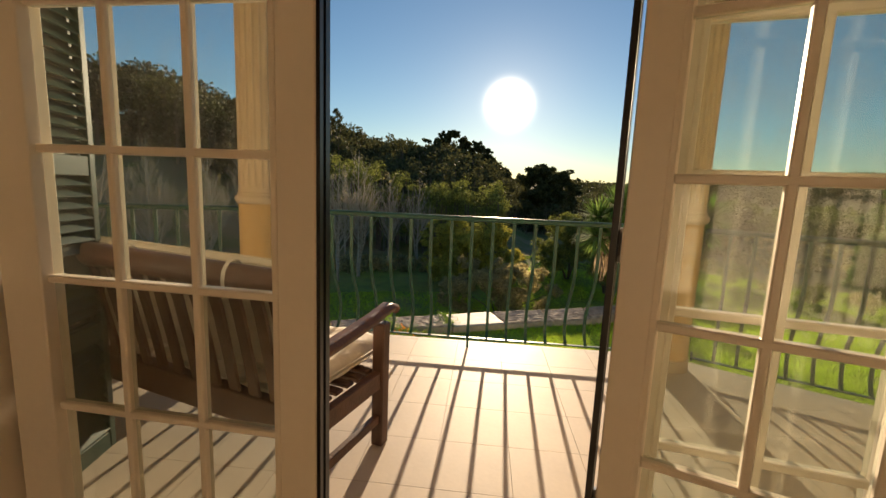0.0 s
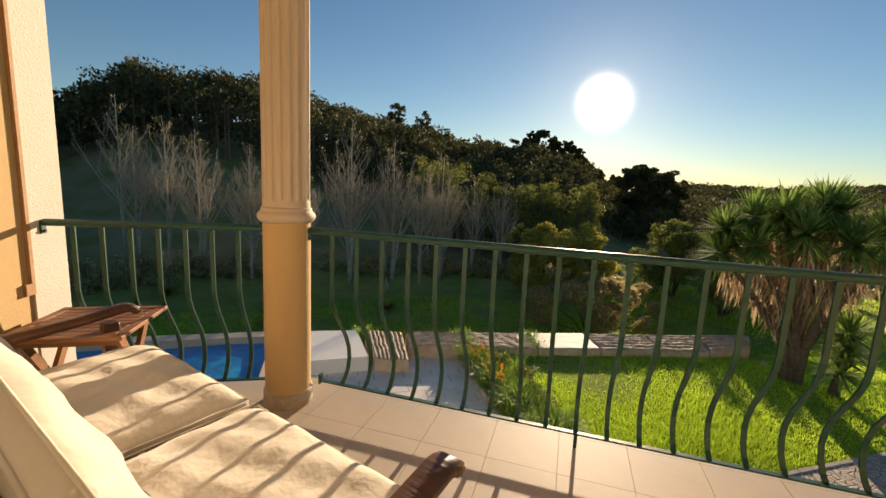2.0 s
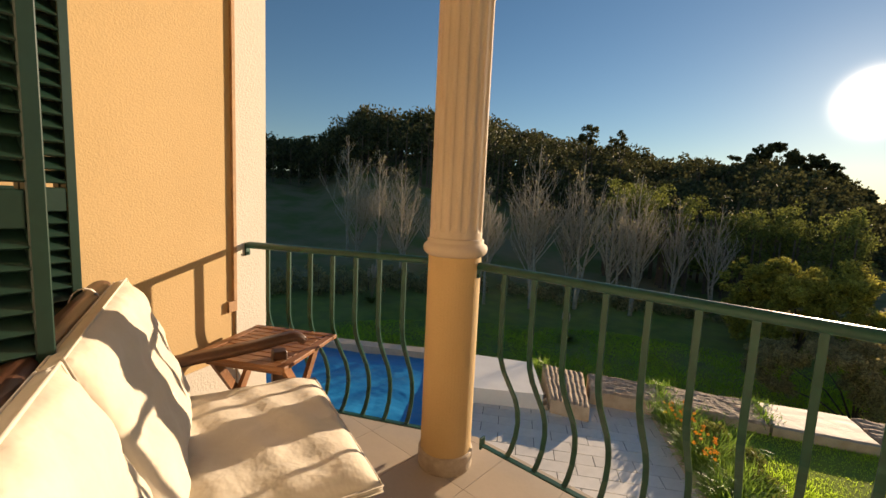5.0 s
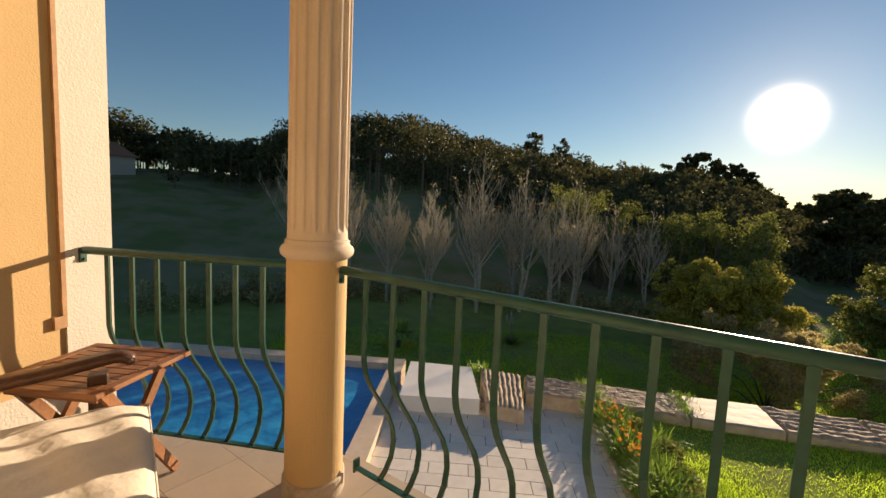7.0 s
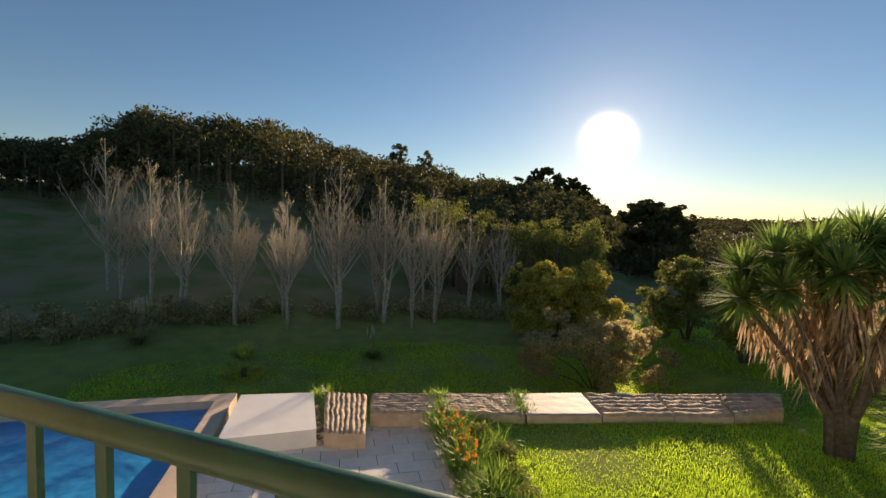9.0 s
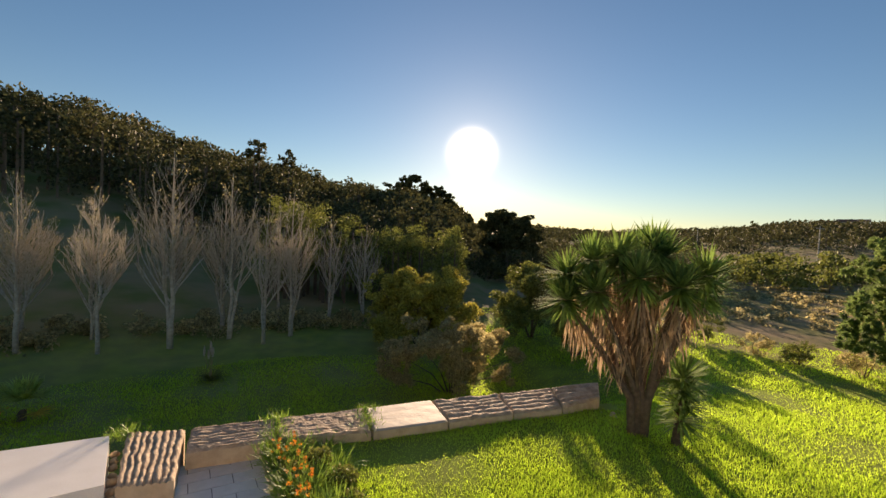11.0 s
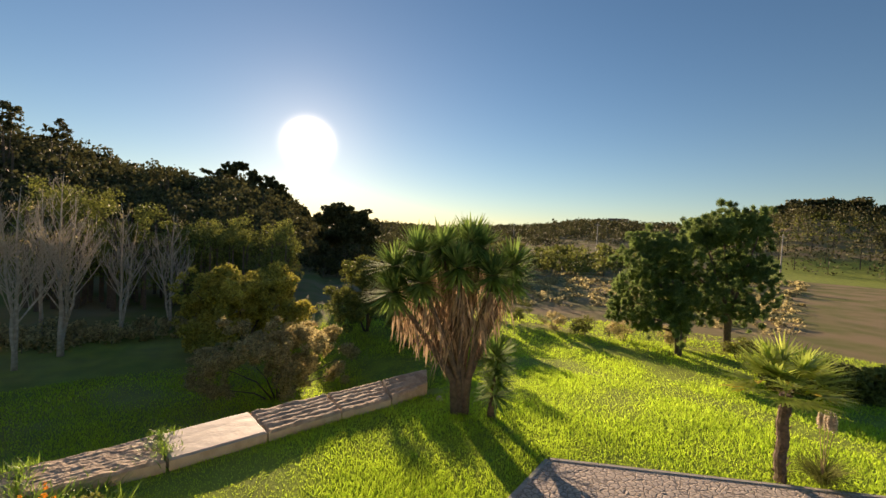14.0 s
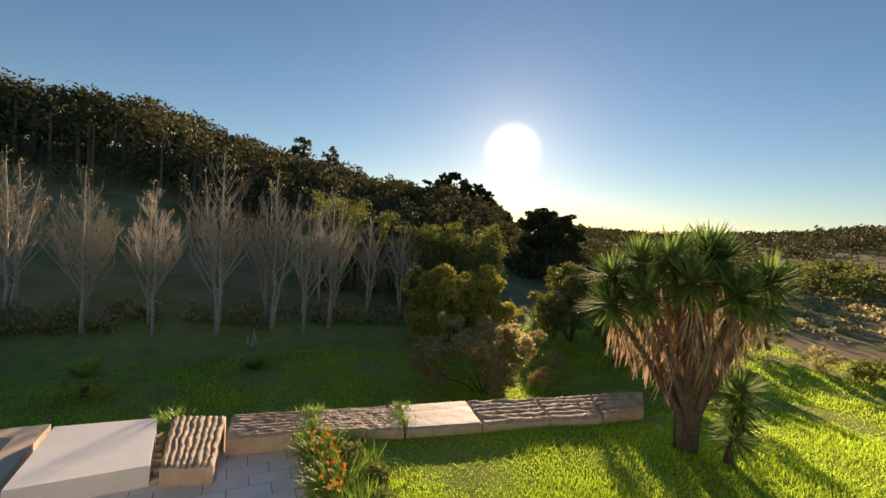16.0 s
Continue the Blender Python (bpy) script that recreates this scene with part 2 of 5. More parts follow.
# ---- helpers ----
def part(name, bm, material, parent=None, label="", smooth=False, kind=""):
    """One mesh object out of a bmesh or a ready mesh."""
    if isinstance(bm, bpy.types.Mesh):
        me = bm
    else:
        me = bpy.data.meshes.new(name)
        bmesh.ops.recalc_face_normals(bm, faces=bm.faces)
        bm.to_mesh(me)
        bm.free()
        me.materials.append(material)
        if smooth:
            me.polygons.foreach_set("use_smooth", [True] * len(me.polygons))
    ob = new(name, me)
    ob.parent = parent
    return tagged(ob, label, kind=kind)


def thing(name, label, category, m=None, group="", kind=""):
    """An Empty at a thing's base, to parent its parts."""
    ob = new(name)
    ob.empty_display_size = 0.1
    if m is not None:
        ob.matrix_basis = m
    return tagged(ob, label, category, group, kind)


def box(bm, x0, x1, y0, y1, z0, z1, m=None, bevel=0.0, seg=1):
    vs = bmesh.ops.create_cube(bm, size=1)["verts"]
    c = Matrix.Translation(((x0 + x1) / 2, (y0 + y1) / 2, (z0 + z1) / 2)) @ Matrix.Diagonal((x1 - x0, y1 - y0, z1 - z0, 1))
    bmesh.ops.transform(bm, matrix=(m @ c) if m is not None else c, verts=vs)
    if bevel:
        es = list({e for v in vs for e in v.link_edges})
        bmesh.ops.bevel(bm, geom=es, offset=bevel, segments=seg, affect="EDGES", profile=0.6)
    return bm


def prism(bm, pts, z0, z1):
    """An upright prism over a polygon of (x, y)."""
    lo = [bm.verts.new((x, y, z0)) for x, y in pts]
    hi = [bm.verts.new((x, y, z1)) for x, y in pts]
    bm.faces.new(list(reversed(lo)))
    bm.faces.new(hi)
    for i in range(len(pts)):
        j = (i + 1) % len(pts)
        bm.faces.new((lo[i], lo[j], hi[j], hi[i]))
    return bm


def tube(bm, pts, radii, sides=8, flat=1.0, caps=True):
    """A swept tube along points; flat squeezes the section across."""
    rings = []
    pts = [Vector(p) for p in pts]
    for i, p in enumerate(pts):
        d = (pts[min(i + 1, len(pts) - 1)] - pts[max(i - 1, 0)]).normalized()
        a = d.orthogonal().normalized() if i == 0 else (rings_a - d * rings_a.dot(d)).normalized()
        rings_a = a
        b = d.cross(a)
        r = radii[i] if isinstance(radii, (list, tuple)) else radii
        rings.append([bm.verts.new(p + a * (math.cos(2 * math.pi * k / sides) * r) + b * (math.sin(2 * math.pi * k / sides) * r * flat)) for k in range(sides)])
    for r0, r1 in zip(rings, rings[1:]):
        for k in range(sides):
            bm.faces.new((r0[k], r0[(k + 1) % sides], r1[(k + 1) % sides], r1[k]))
    if caps:
        bm.faces.new(rings[0])
        bm.faces.new(rings[-1])
    return bm


def ribbon(bm, pts, half, side, thick):
    """A flat bar with rounded path: half width along side, thickness across the path."""
    side = Vector(side).normalized()
    pts = [Vector(p) for p in pts]
    rings = []
    for i, p in enumerate(pts):
        d = (pts[min(i + 1, len(pts) - 1)] - pts[max(i - 1, 0)]).normalized()
        n = d.cross(side).normalized() * thick / 2
        rings.append([bm.verts.new(p + side * sx * half + n * sn) for sx, sn in ((-1, -1), (1, -1), (1, 1), (-1, 1))])
    for r0, r1 in zip(rings, rings[1:]):
        for k in range(4):
            bm.faces.new((r0[k], r0[(k + 1) % 4], r1[(k + 1) % 4], r1[k]))
    bm.faces.new(rings[0])
    bm.faces.new(rings[-1])
    return bm


def lathe(bm, prof, seg=32, c=(0, 0)):
    rings = [[bm.verts.new((c[0] + math.cos(2 * math.pi * k / seg) * r, c[1] + math.sin(2 * math.pi * k / seg) * r, z)) for k in range(seg)] for r, z in prof]
    for r0, r1 in zip(rings, rings[1:]):
        for k in range(seg):
            bm.faces.new((r0[k], r0[(k + 1) % seg], r1[(k + 1) % seg], r1[k]))
    bm.faces.new(rings[0])
    bm.faces.new(rings[-1])
    return bm


def faces_mesh(name, verts, n_corner, material):
    """A mesh of loose triangles or quads from an (n, corners, 3) array."""
    v = np.asarray(verts, dtype=np.float32).reshape(-1, 3)
    nf = len(v) // n_corner
    me = bpy.data.meshes.new(name)
    me.vertices.add(len(v))
    me.vertices.foreach_set("co", v.ravel())
    me.loops.add(len(v))
    me.loops.foreach_set("vertex_index", np.arange(len(v), dtype=np.int32))
    me.polygons.add(nf)
    me.polygons.foreach_set("loop_start", np.arange(0, len(v), n_corner, dtype=np.int32))
    me.materials.append(material)
    me.update(calc_edges=True)
    me.validate()
    return me


def leaf_cloud(rng, centers, radii, count, size, long=1.6, squash=0.8, shell=0.55):
    """Leaves as small quads round clump centres, denser to their outsides: an (n, 4, 3) array."""
    centers, radii = np.asarray(centers, float), np.asarray(radii, float)
    w = radii ** 2 / (radii ** 2).sum()
    pick = rng.choice(len(centers), count, p=w)
    d = rng.normal(size=(count, 3))
    d /= np.linalg.norm(d, axis=1)[:, None]
    rr = radii[pick] * (shell + (1 - shell) * rng.random(count)) * (0.85 + 0.3 * rng.random(count))
    c = centers[pick] + d * rr[:, None] * np.array([1, 1, squash])
    a = rng.normal(size=(count, 3)) + d * 0.6
    a /= np.linalg.norm(a, axis=1)[:, None]
    b = np.cross(a, rng.normal(size=(count, 3)))
    b /= np.linalg.norm(b, axis=1)[:, None]
    s = size * (0.6 + 0.8 * rng.random(count))[:, None]
    a, b = a * s * long / 2, b * s / 2
    return np.stack([c - a, c + b * 0.9, c + a, c - b * 0.9], axis=1)


def smooth(a, b, v):
    t = np.clip((v - a) / (b - a), 0, 1)
    return t * t * (3 - 2 * t)


# ---- terrain ----
AZ = np.array([-180, -110, -78, -71, -61, -55, -48, -41, -35, -30, -22, -18, -10.6, -4.5, 0, 3.3, 8, 12.4, 20, 30, 40, 52, 58, 61, 67, 80, 110, 180.])
SKYEL = np.array([4, 7, 10.6, 7.4, 7.1, 11.2, 11.4, 12.1, 10.5, 9.0, 8.0, 6.8, 5.7, 5.6, 4.6, 2.5, 1.6, 1.2, 1.0, 1.5, 2.9, 2.6, 4.5, 5.3, 5.0, 4.5, 4, 4.])
RIDGE = np.array([90, 90, 90, 90, 95, 95, 95, 95, 100, 100, 105, 110, 120, 120, 140, 200, 320, 420, 420, 420, 360, 320, 250, 240, 230, 200, 120, 90.])
TREEH = np.array([7, 7, 13, 7, 7, 9, 9, 9, 9, 9, 8, 8, 8, 8, 7, 5, 3, 2, 2, 2, 4, 4, 7, 7, 7, 6, 7, 7.])
EYE0 = (0.8, 0.0, 1.38)


def ground(x, y):
    """The ground's height at x, y (arrays)."""
    x, y = np.asarray(x, float), np.asarray(y, float)
    dx, dy = x - EYE0[0], y - EYE0[1]
    r, az = np.hypot(dx, dy), np.degrees(np.arctan2(dx, dy))
    ridge, el, th = np.interp(az, AZ, RIDGE), np.interp(az, AZ, SKYEL), np.interp(az, AZ, TREEH)
    top = EYE0[2] + ridge * np.tan(np.radians(el)) - th
    # the upper lawn, held by the row of stone blocks, and the lower garden past it
    s = (x + 3.74) * -0.384 + (y - 8.04) * 0.923
    along = (x + 3.74) * 0.923 + (y - 8.04) * 0.384
    low = smooth(-0.35, -0.1, s) * (1 - smooth(9.5, 14, along))
    far = smooth(10, 21, r)
    bank = 0.15 * smooth(-7.5, -0.6, s) * (1 - smooth(8.5, 10.5, along)) * (1 - smooth(-0.6, -0.1, (x + 2.04) * -0.858 + (y - 7.62) * -0.514))
    low2 = smooth(-0.35, 2.2, s) * (1 - smooth(9.5, 16, along))
    base = -2.96 + bank - 0.6 * low - 1.45 * low2 - 0.75 * far * (1 - low2)
    deck = (x + 2.04) * -0.858 + (y - 7.62) * -0.514
    base = base - 0.55 * smooth(0.1, 0.5, deck) * (1 - low)
    f = smooth(np.where((az < 5) | (az > 120), 22, np.interp(az, [5, 46, 58, 70, 84], [60, 60, 120, 120, 60])), ridge, r)
    k = np.clip((r - 22) / np.maximum(ridge - 22, 1), 0, 1)
    h = base + (top - base) * np.where(az < 5, 0.45 * f + 0.55 * k ** 1.1, f)
    h = np.where(r > ridge, top - (r - ridge) * 0.05, h)
    return h + 0.05 * np.sin(x * 0.7 + 1) * np.sin(y * 0.5) * smooth(12, 20, r)


def ground_mat():
    m = mat("garden_ground", (0.28, 0.36, 0.055), (0.20, 0.25, 0.05), rough=0.95, scale=1.3, bump=0.6, bump_scale=25, fine=0.5, spec=0.1, dist=0.03)
    n, l = m.node_tree.nodes, m.node_tree.links
    b = n["Principled BSDF"]
    src = b.inputs["Base Color"].links[0].from_socket
    at = n.new("ShaderNodeAttribute")
    at.attribute_name = "meadow"
    no = n.new("ShaderNodeTexNoise")
    no.inputs["Scale"].default_value, no.inputs["Detail"].default_value = 0.25, 6
    tc = n.new("ShaderNodeTexCoord")
    l.new(tc.outputs["Object"], no.inputs["Vector"])
    mr = n.new("ShaderNodeMapRange")
    mr.inputs[1].default_value, mr.inputs[2].default_value = 0.4, 0.62
    l.new(no.outputs["Fac"], mr.inputs[0])
    dry = n.new("ShaderNodeMix")
    dry.data_type = "RGBA"
    dry.inputs[6].default_value, dry.inputs[7].default_value = (0.30, 0.23, 0.13, 1), (0.17, 0.18, 0.06, 1)
    l.new(mr.outputs[0], dry.inputs[0])
    mx = n.new("ShaderNodeMix")
    mx.data_type = "RGBA"
    l.new(at.outputs["Fac"], mx.inputs[0])
    l.new(src, mx.inputs[6])
    l.new(dry.outputs[2], mx.inputs[7])
    l.new(mx.outputs[2], b.inputs["Base Color"])
    return m


def build_ground():
    rs = np.concatenate([np.arange(0, 30, 0.4), np.geomspace(30, 450, 60), [700, 1200, 2500, 4500]])
    azs = np.radians(np.arange(0, 360, 1.2))
    R, A = np.meshgrid(rs[1:], azs, indexing="ij")
    X, Y = EYE0[0] + R * np.sin(A), EYE0[1] + R * np.cos(A)
    Z = ground(X, Y)
    Z = np.where(R > 500, np.minimum(Z, 0.0), Z)
    n = len(azs)
    verts = [(EYE0[0], EYE0[1], float(ground(*EYE0[:2])))] + list(zip(X.ravel(), Y.ravel(), Z.ravel()))
    faces = [(0, 1 + (j + 1) % n, 1 + j) for j in range(n)]
    for i in range(len(rs) - 2):
        for j in range(n):
            a, b = 1 + i * n + j, 1 + i * n + (j + 1) % n
            faces.append((a, b, b + n, a + n))
    me = bpy.data.meshes.new("ground")
    me.from_pydata(verts, [], faces)
    me.materials.append(ground_mat())
    v = np.array(verts)
    dx, dy = v[:, 0] - EYE0[0], v[:, 1]
    r, az = np.hypot(dx, dy), np.degrees(np.arctan2(dx, dy))
    dryness = np.maximum(smooth(22, 30, r), np.where(az < 0, 0.4, 0.0) * smooth(11, 16, r)) * np.where(az > 5, 1.0, 0.9) * np.where((az > 55) & (r > 100) & (r < 150), 0.1, 1.0)
    at = me.attributes.new("meadow", "FLOAT", "POINT")
    at.data.foreach_set("value", dryness.astype(np.float32))
    me.polygons.foreach_set("use_smooth", [True] * len(me.polygons))
    tagged(new("ground", me), "mown green lawn sloping to dry meadow hills", "lawn", kind="structure")


build_ground()

# ---- the house and its balcony ----
CEIL = 2.85
WL0, WL1, WL2 = (-1.72, -1.9), (-2.273, -0.63), (-2.365, -0.42)


def mirror(p):
    return (0.78 - p[0], p[1])


def side_wall(name, flip, label):
    """A canted wall of the balcony: ochre panel, white pier at its end, brown trim between."""
    f = mirror if flip else (lambda p: p)
    d = Vector((WL2[0] - WL0[0], WL2[1] - WL0[1])).normalized()
    n = Vector((d.y, -d.x))
    if n.x < 0:
        n = -n
    back = -n * 0.30

    def quad(a, b, front, thick):
        a, b = Vector(a), Vector(b)
        return [f(tuple(v)) for v in (a + n * front, b + n * front, b + n * (front - thick), a + n * (front - thick))]
    w = thing(name, label, "house wall", kind="structure")
    part("wall_panel", prism(bmesh.new(), quad(WL0, WL1, 0, 0.3), 0.42, CEIL), M_ORANGE, w, "ochre rendered wall panel")
    part("plinth", prism(bmesh.new(), quad(WL0, WL1, 0.006, 0.306), -3.4, 0.42), M_WHITE, w, "white rendered plinth")
    part("pier", prism(bmesh.new(), quad(WL1, WL2, 0.012, 0.312), -3.4, CEIL), M_WHITE, w, "white rendered pier")
    a, b = Vector(WL1) - d * 0.02, Vector(WL1)
    bm = prism(bmesh.new(), quad(a, b, 0.018, 0.03), 0.74, CEIL)
    a2 = Vector(WL1) - d * 0.055
    prism(bm, quad(a2, b, 0.018, 0.03), 0.68, 0.7385)
    part("trim_strip", bm, M_TRIM, w, "thin brown trim strip")


side_wall("wall_left", False, "canted ochre balcony wall ending in a white pier")
side_wall("wall_right", True, "canted ochre balcony wall ending in a white pier")

DX0, DX1, DTOP = -1.0, 1.76, 2.36
bm = bmesh.new()
box(bm, -1.9, DX0 - 0.04, -2.1, -1.86, 0, CEIL)
box(bm, DX1 + 0.04, 2.68, -2.1, -1.86, 0, CEIL)
box(bm, DX0 - 0.04, DX1 + 0.04, -2.1, -1.86, DTOP + 0.06, CEIL)
tagged(part("wall_door", bm, M_ORANGE), "ochre rendered house wall round the french door", "house wall", kind="structure")
bm = bmesh.new()
for x0, x1, y0, y1 in ((-2.6, -2.4, -6.2, -2.1), (3.2, 3.4, -6.2, -2.1), (-2.4, 3.2, -6.2, -6.0)):
    box(bm, x0, x1, y0, y1, 0, CEIL)
box(bm, -2.4, DX0 - 0.04, -2.12, -2.101, 0, CEIL)
box(bm, DX1 + 0.04, 3.2, -2.12, -2.101, 0, CEIL)
tagged(part("wall_room", bm, M_PLASTER), "cream plaster walls of the room", "room wall", kind="structure")
bm = bmesh.new()
box(bm, -2.6, 3.4, -6.2, -2.1, CEIL, CEIL + 0.2)
prism(bm, [(-2.6, -2.1), (-2.7, -0.35), (-1.3, 0.25), (2.08, 0.25), (3.48, -0.35), (3.38, -2.1)], CEIL, CEIL + 0.25)
tagged(part("ceiling", bm, M_WHITE), "white rendered ceiling over room and balcony", "ceiling", kind="structure")
tagged(part("floor_room", box(bmesh.new(), -2.6, 3.4, -6.2, -2.0, -0.2, 0), M_WOODFLOOR), "brown wooden floor of the room", "floor", kind="structure")
tagged(part("wall_lower", prism(bmesh.new(), [(-2.25, -1.9), (-2.1, -0.45), (-1.2, 0.0), (1.98, 0.0), (2.88, -0.45), (3.0, -1.9)], -3.4, -0.3), M_WHITE), "white rendered house wall below the balcony", "house wall", kind="structure")

FLOOR_EDGE = [(-2.28, -1.99), (-2.5, -0.42), (-1.3, 0.26), (-1.22, 0.30), (2.0, 0.30), (2.08, 0.26), (3.28, -0.42), (3.06, -1.99)]
tagged(part("balcony_slab", prism(bmesh.new(), FLOOR_EDGE, -0.3, -0.012), M_STONE), "cream stone balcony slab", "balcony", kind="structure")


def door_leaf(name, m, width, label, cols=3, st=0.145, fold=False, st2=None, bars=(0.51, 0.932, 1.33, 1.74, 2.15)):
    """A french door leaf in its own frame: x along the leaf from its hinge, y its thickness, z up."""
    leaf = thing(name, label, "french door", m, kind="structure")
    st2 = st2 or st
    z0, z1 = 0.03, DTOP - 0.02
    bm = bmesh.new()
    box(bm, 0, st, -0.03, 0.03, z0, z1, bevel=0.004)
    box(bm, width - st2, width, -0.03, 0.03, z0, z1, bevel=0.004)
    box(bm, st, width - st2, -0.028, 0.028, z0, 0.135, bevel=0.003)
    box(bm, st, width - st2, -0.028, 0.028, z1 - 0.13, z1, bevel=0.003)
    for x in (st - 0.012, width - st2 - 0.006):
        box(bm, x, x + 0.018, -0.035, 0.035, 0.14, z1 - 0.135, bevel=0.003)
    part("door_frame", bm, M_FRAME, leaf)
    gw = (width - st - st2) / cols
    for i in range(1, cols):
        part("glazing_bar", box(bmesh.new(), st + gw * i - 0.012, st + gw * i + 0.012, -0.018, 0.018, 0.135, z1 - 0.13, bevel=0.004), M_FRAME, leaf)
    for z in bars:
        part("glazing_bar", box(bmesh.new(), st + 0.006, width - st2 - 0.006, -0.0185, 0.0185, z - 0.012, z + 0.012, bevel=0.004), M_FRAME, leaf)
    zs = [0.135, *bars, z1 - 0.13]
    for i in range(cols):
        for za, zb in zip(zs, zs[1:]):
            if zb - za < 0.08:
                continue
            p = part("pane", box(bmesh.new(), st + gw * i + 0.0125, st + gw * (i + 1) - 0.0125, -0.002, 0.002, za + 0.0125, zb - 0.0125), M_GLASS, leaf)
            p.visible_shadow = False
    bm = bmesh.new()
    box(bm, width + 0.001, width + 0.012, -0.028, -0.008, z0, z1)
    box(bm, width + 0.001, width + 0.012, 0.008, 0.034, z0, z1)
    if fold:
        box(bm, -0.03, -0.012, -0.034, -0.006, z0, z1)
        box(bm, -0.03, -0.012, 0.010, 0.036, z0, z1)
    part("rubber_seal", bm, M_GASKET, leaf, "black rubber edge seal")
    for z in (0.3, 1.12, 2.0):
        bm = bmesh.new()
        tube(bm, [(-0.012, 0.036, z - 0.05), (-0.012, 0.036, z + 0.05)], 0.009)
        box(bm, -0.01, 0.03, 0.0305, 0.034, z - 0.045, z + 0.045)
        part("hinge", bm, M_STEEL, leaf, "white metal door hinge")
    return leaf


door_leaf("door_1", pose(-0.942, -1.91, 0, 0, 0, -3), 1.047, "cream french door leaf with small glass panes, slightly ajar", 3, 0.15, False, 0.122)
door_leaf("door_2", pose(0.938, -1.877, 0, 0, 0, -21.8), 0.96, "cream french door leaf with small glass panes, half open into the room", 3, 0.10, True, 0.115, (0.51, 0.914, 1.31, 1.712, 2.12))
door_leaf("door_3", pose(DX1 - 0.01, -1.94, 0, 0, 0, 169), 0.76, "cream french door leaf with small glass panes, closed beside the open one", 2, 0.11)
bm = bmesh.new()
box(bm, DX0 - 0.04, -0.958, -2.12, -1.84, 0, DTOP + 0.06, bevel=0.004)
box(bm, DX1, DX1 + 0.04, -2.12, -1.84, 0, DTOP + 0.06, bevel=0.004)
box(bm, -0.958, DX1, -2.12, -1.84, DTOP, DTOP + 0.06, bevel=0.004)
tagged(part("door_frame_fixed", bm, M_FRAME), "cream fixed frame of the french door", "door frame", kind="structure")
tagged(part("door_sill", box(bmesh.new(), -0.957, DX1 - 0.001, -2.0, -1.85, 0.0, 0.02, bevel=0.004), M_FRAME), "cream door sill", "door sill", kind="structure")


def shutter(m, label):
    s = thing("shutter", label, "window shutter", m)
    for k, off in enumerate((0.0, 0.045)):
        bm = bmesh.new()
        w = 0.385
        for x0 in (0, w - 0.032):
            box(bm, x0, x0 + 0.032, off, off + 0.036, 0.04, 2.34, bevel=0.003)
        for z in (0.04, 0.55, 1.25, 2.26):
            box(bm, 0.032, w - 0.032, off + 0.002, off + 0.034, z, z + 0.08, bevel=0.003)
        part("shutter_frame", bm, M_SHUTTER, s, "dark green shutter frame")
        z = 0.15
        slat = None
        while z < 2.24:
            if all(not (a - 0.02 < z < a + 0.1) for a in (0.04, 0.55, 1.25, 2.26)):
                if slat is None:
                    b2 = box(bmesh.new(), 0.0, w - 0.064, -0.003, 0.003, -0.026, 0.026)
                    bmesh.ops.rotate(b2, verts=b2.verts, cent=(0, 0, 0), matrix=Matrix.Rotation(radians(-40), 3, "X"))
                    slat = part("slat", b2, M_SHUTTER, s)
                else:
                    slat = part("slat", slat.data, M_SHUTTER, s)
                slat.location = (0.032, off + 0.018, z)
            z += 0.045
    return s


shutter(pose(-1.005, -1.84, 0, 0, 0, 100), "dark green louvred wooden shutter, folded open beside the door")
shutter(pose(-1.665, -1.69, 0, 0, 0, 110.5), "dark green louvred wooden shutter, folded back against the ochre wall")


def column(x, y, label):
    c = thing("column", label, "column", pose(x, y, 0), group="balcony columns")
    part("base", lathe(bmesh.new(), [(0.138, 0.0), (0.14, 0.01), (0.14, 0.085), (0.133, 0.092)], 48), M_BASE, c, "grey-brown stone base ring", smooth=False)
    part("lower_shaft", lathe(bmesh.new(), [(0.130, 0.0925), (0.130, 1.085)], 48), M_ORANGE, c, "ochre rendered lower shaft", smooth=False)
    part("ring", lathe(bmesh.new(), [(0.132, 1.0851), (0.142, 1.092), (0.155, 1.105), (0.158, 1.122), (0.153, 1.138), (0.14, 1.147), (0.137, 1.155), (0.139, 1.165), (0.131, 1.172)], 48), M_STONE, c, "rounded cream stone ring", smooth=True)
    bm = bmesh.new()
    seg, nf = 192, 16
    zs = [1.172, 1.20, 1.212, 1.225, 1.24, 1.26, 2.6, 2.66, CEIL - 0.001]
    dep = [0, 0, 0.35, 0.7, 0.92, 1, 1, 0, 0]
    rings = []
    for z, k in zip(zs, dep):
        ring = []
        for i in range(seg):
            a = 2 * math.pi * i / seg
            u = (i * nf / seg) % 1.0
            w = max(0.0, 1 - ((u - 0.5) / 0.34) ** 2) ** 0.5 if abs(u - 0.5) < 0.34 else 0.0
            if z < 1.25:
                w = w if w > 1 - k else 0.0
            r = 0.128 - 0.012 * w * (k if z < 2 else k)
            ring.append(bm.verts.new((math.cos(a) * r, math.sin(a) * r, z)))
        rings.append(ring)
    for r0, r1 in zip(rings, rings[1:]):
        for k in range(seg):
            bm.faces.new((r0[k], r0[(k + 1) % seg], r1[(k + 1) % seg], r1[k]))
    bm.faces.new(rings[0])
    bm.faces.new(rings[-1])
    part("fluted_shaft", bm, M_STONE, c, "cream fluted upper shaft")


column(-1.2, 0.0, "round balcony column, ochre below and cream fluted stone above")
column(1.98, 0.08, "round balcony column, ochre below and cream fluted stone above")


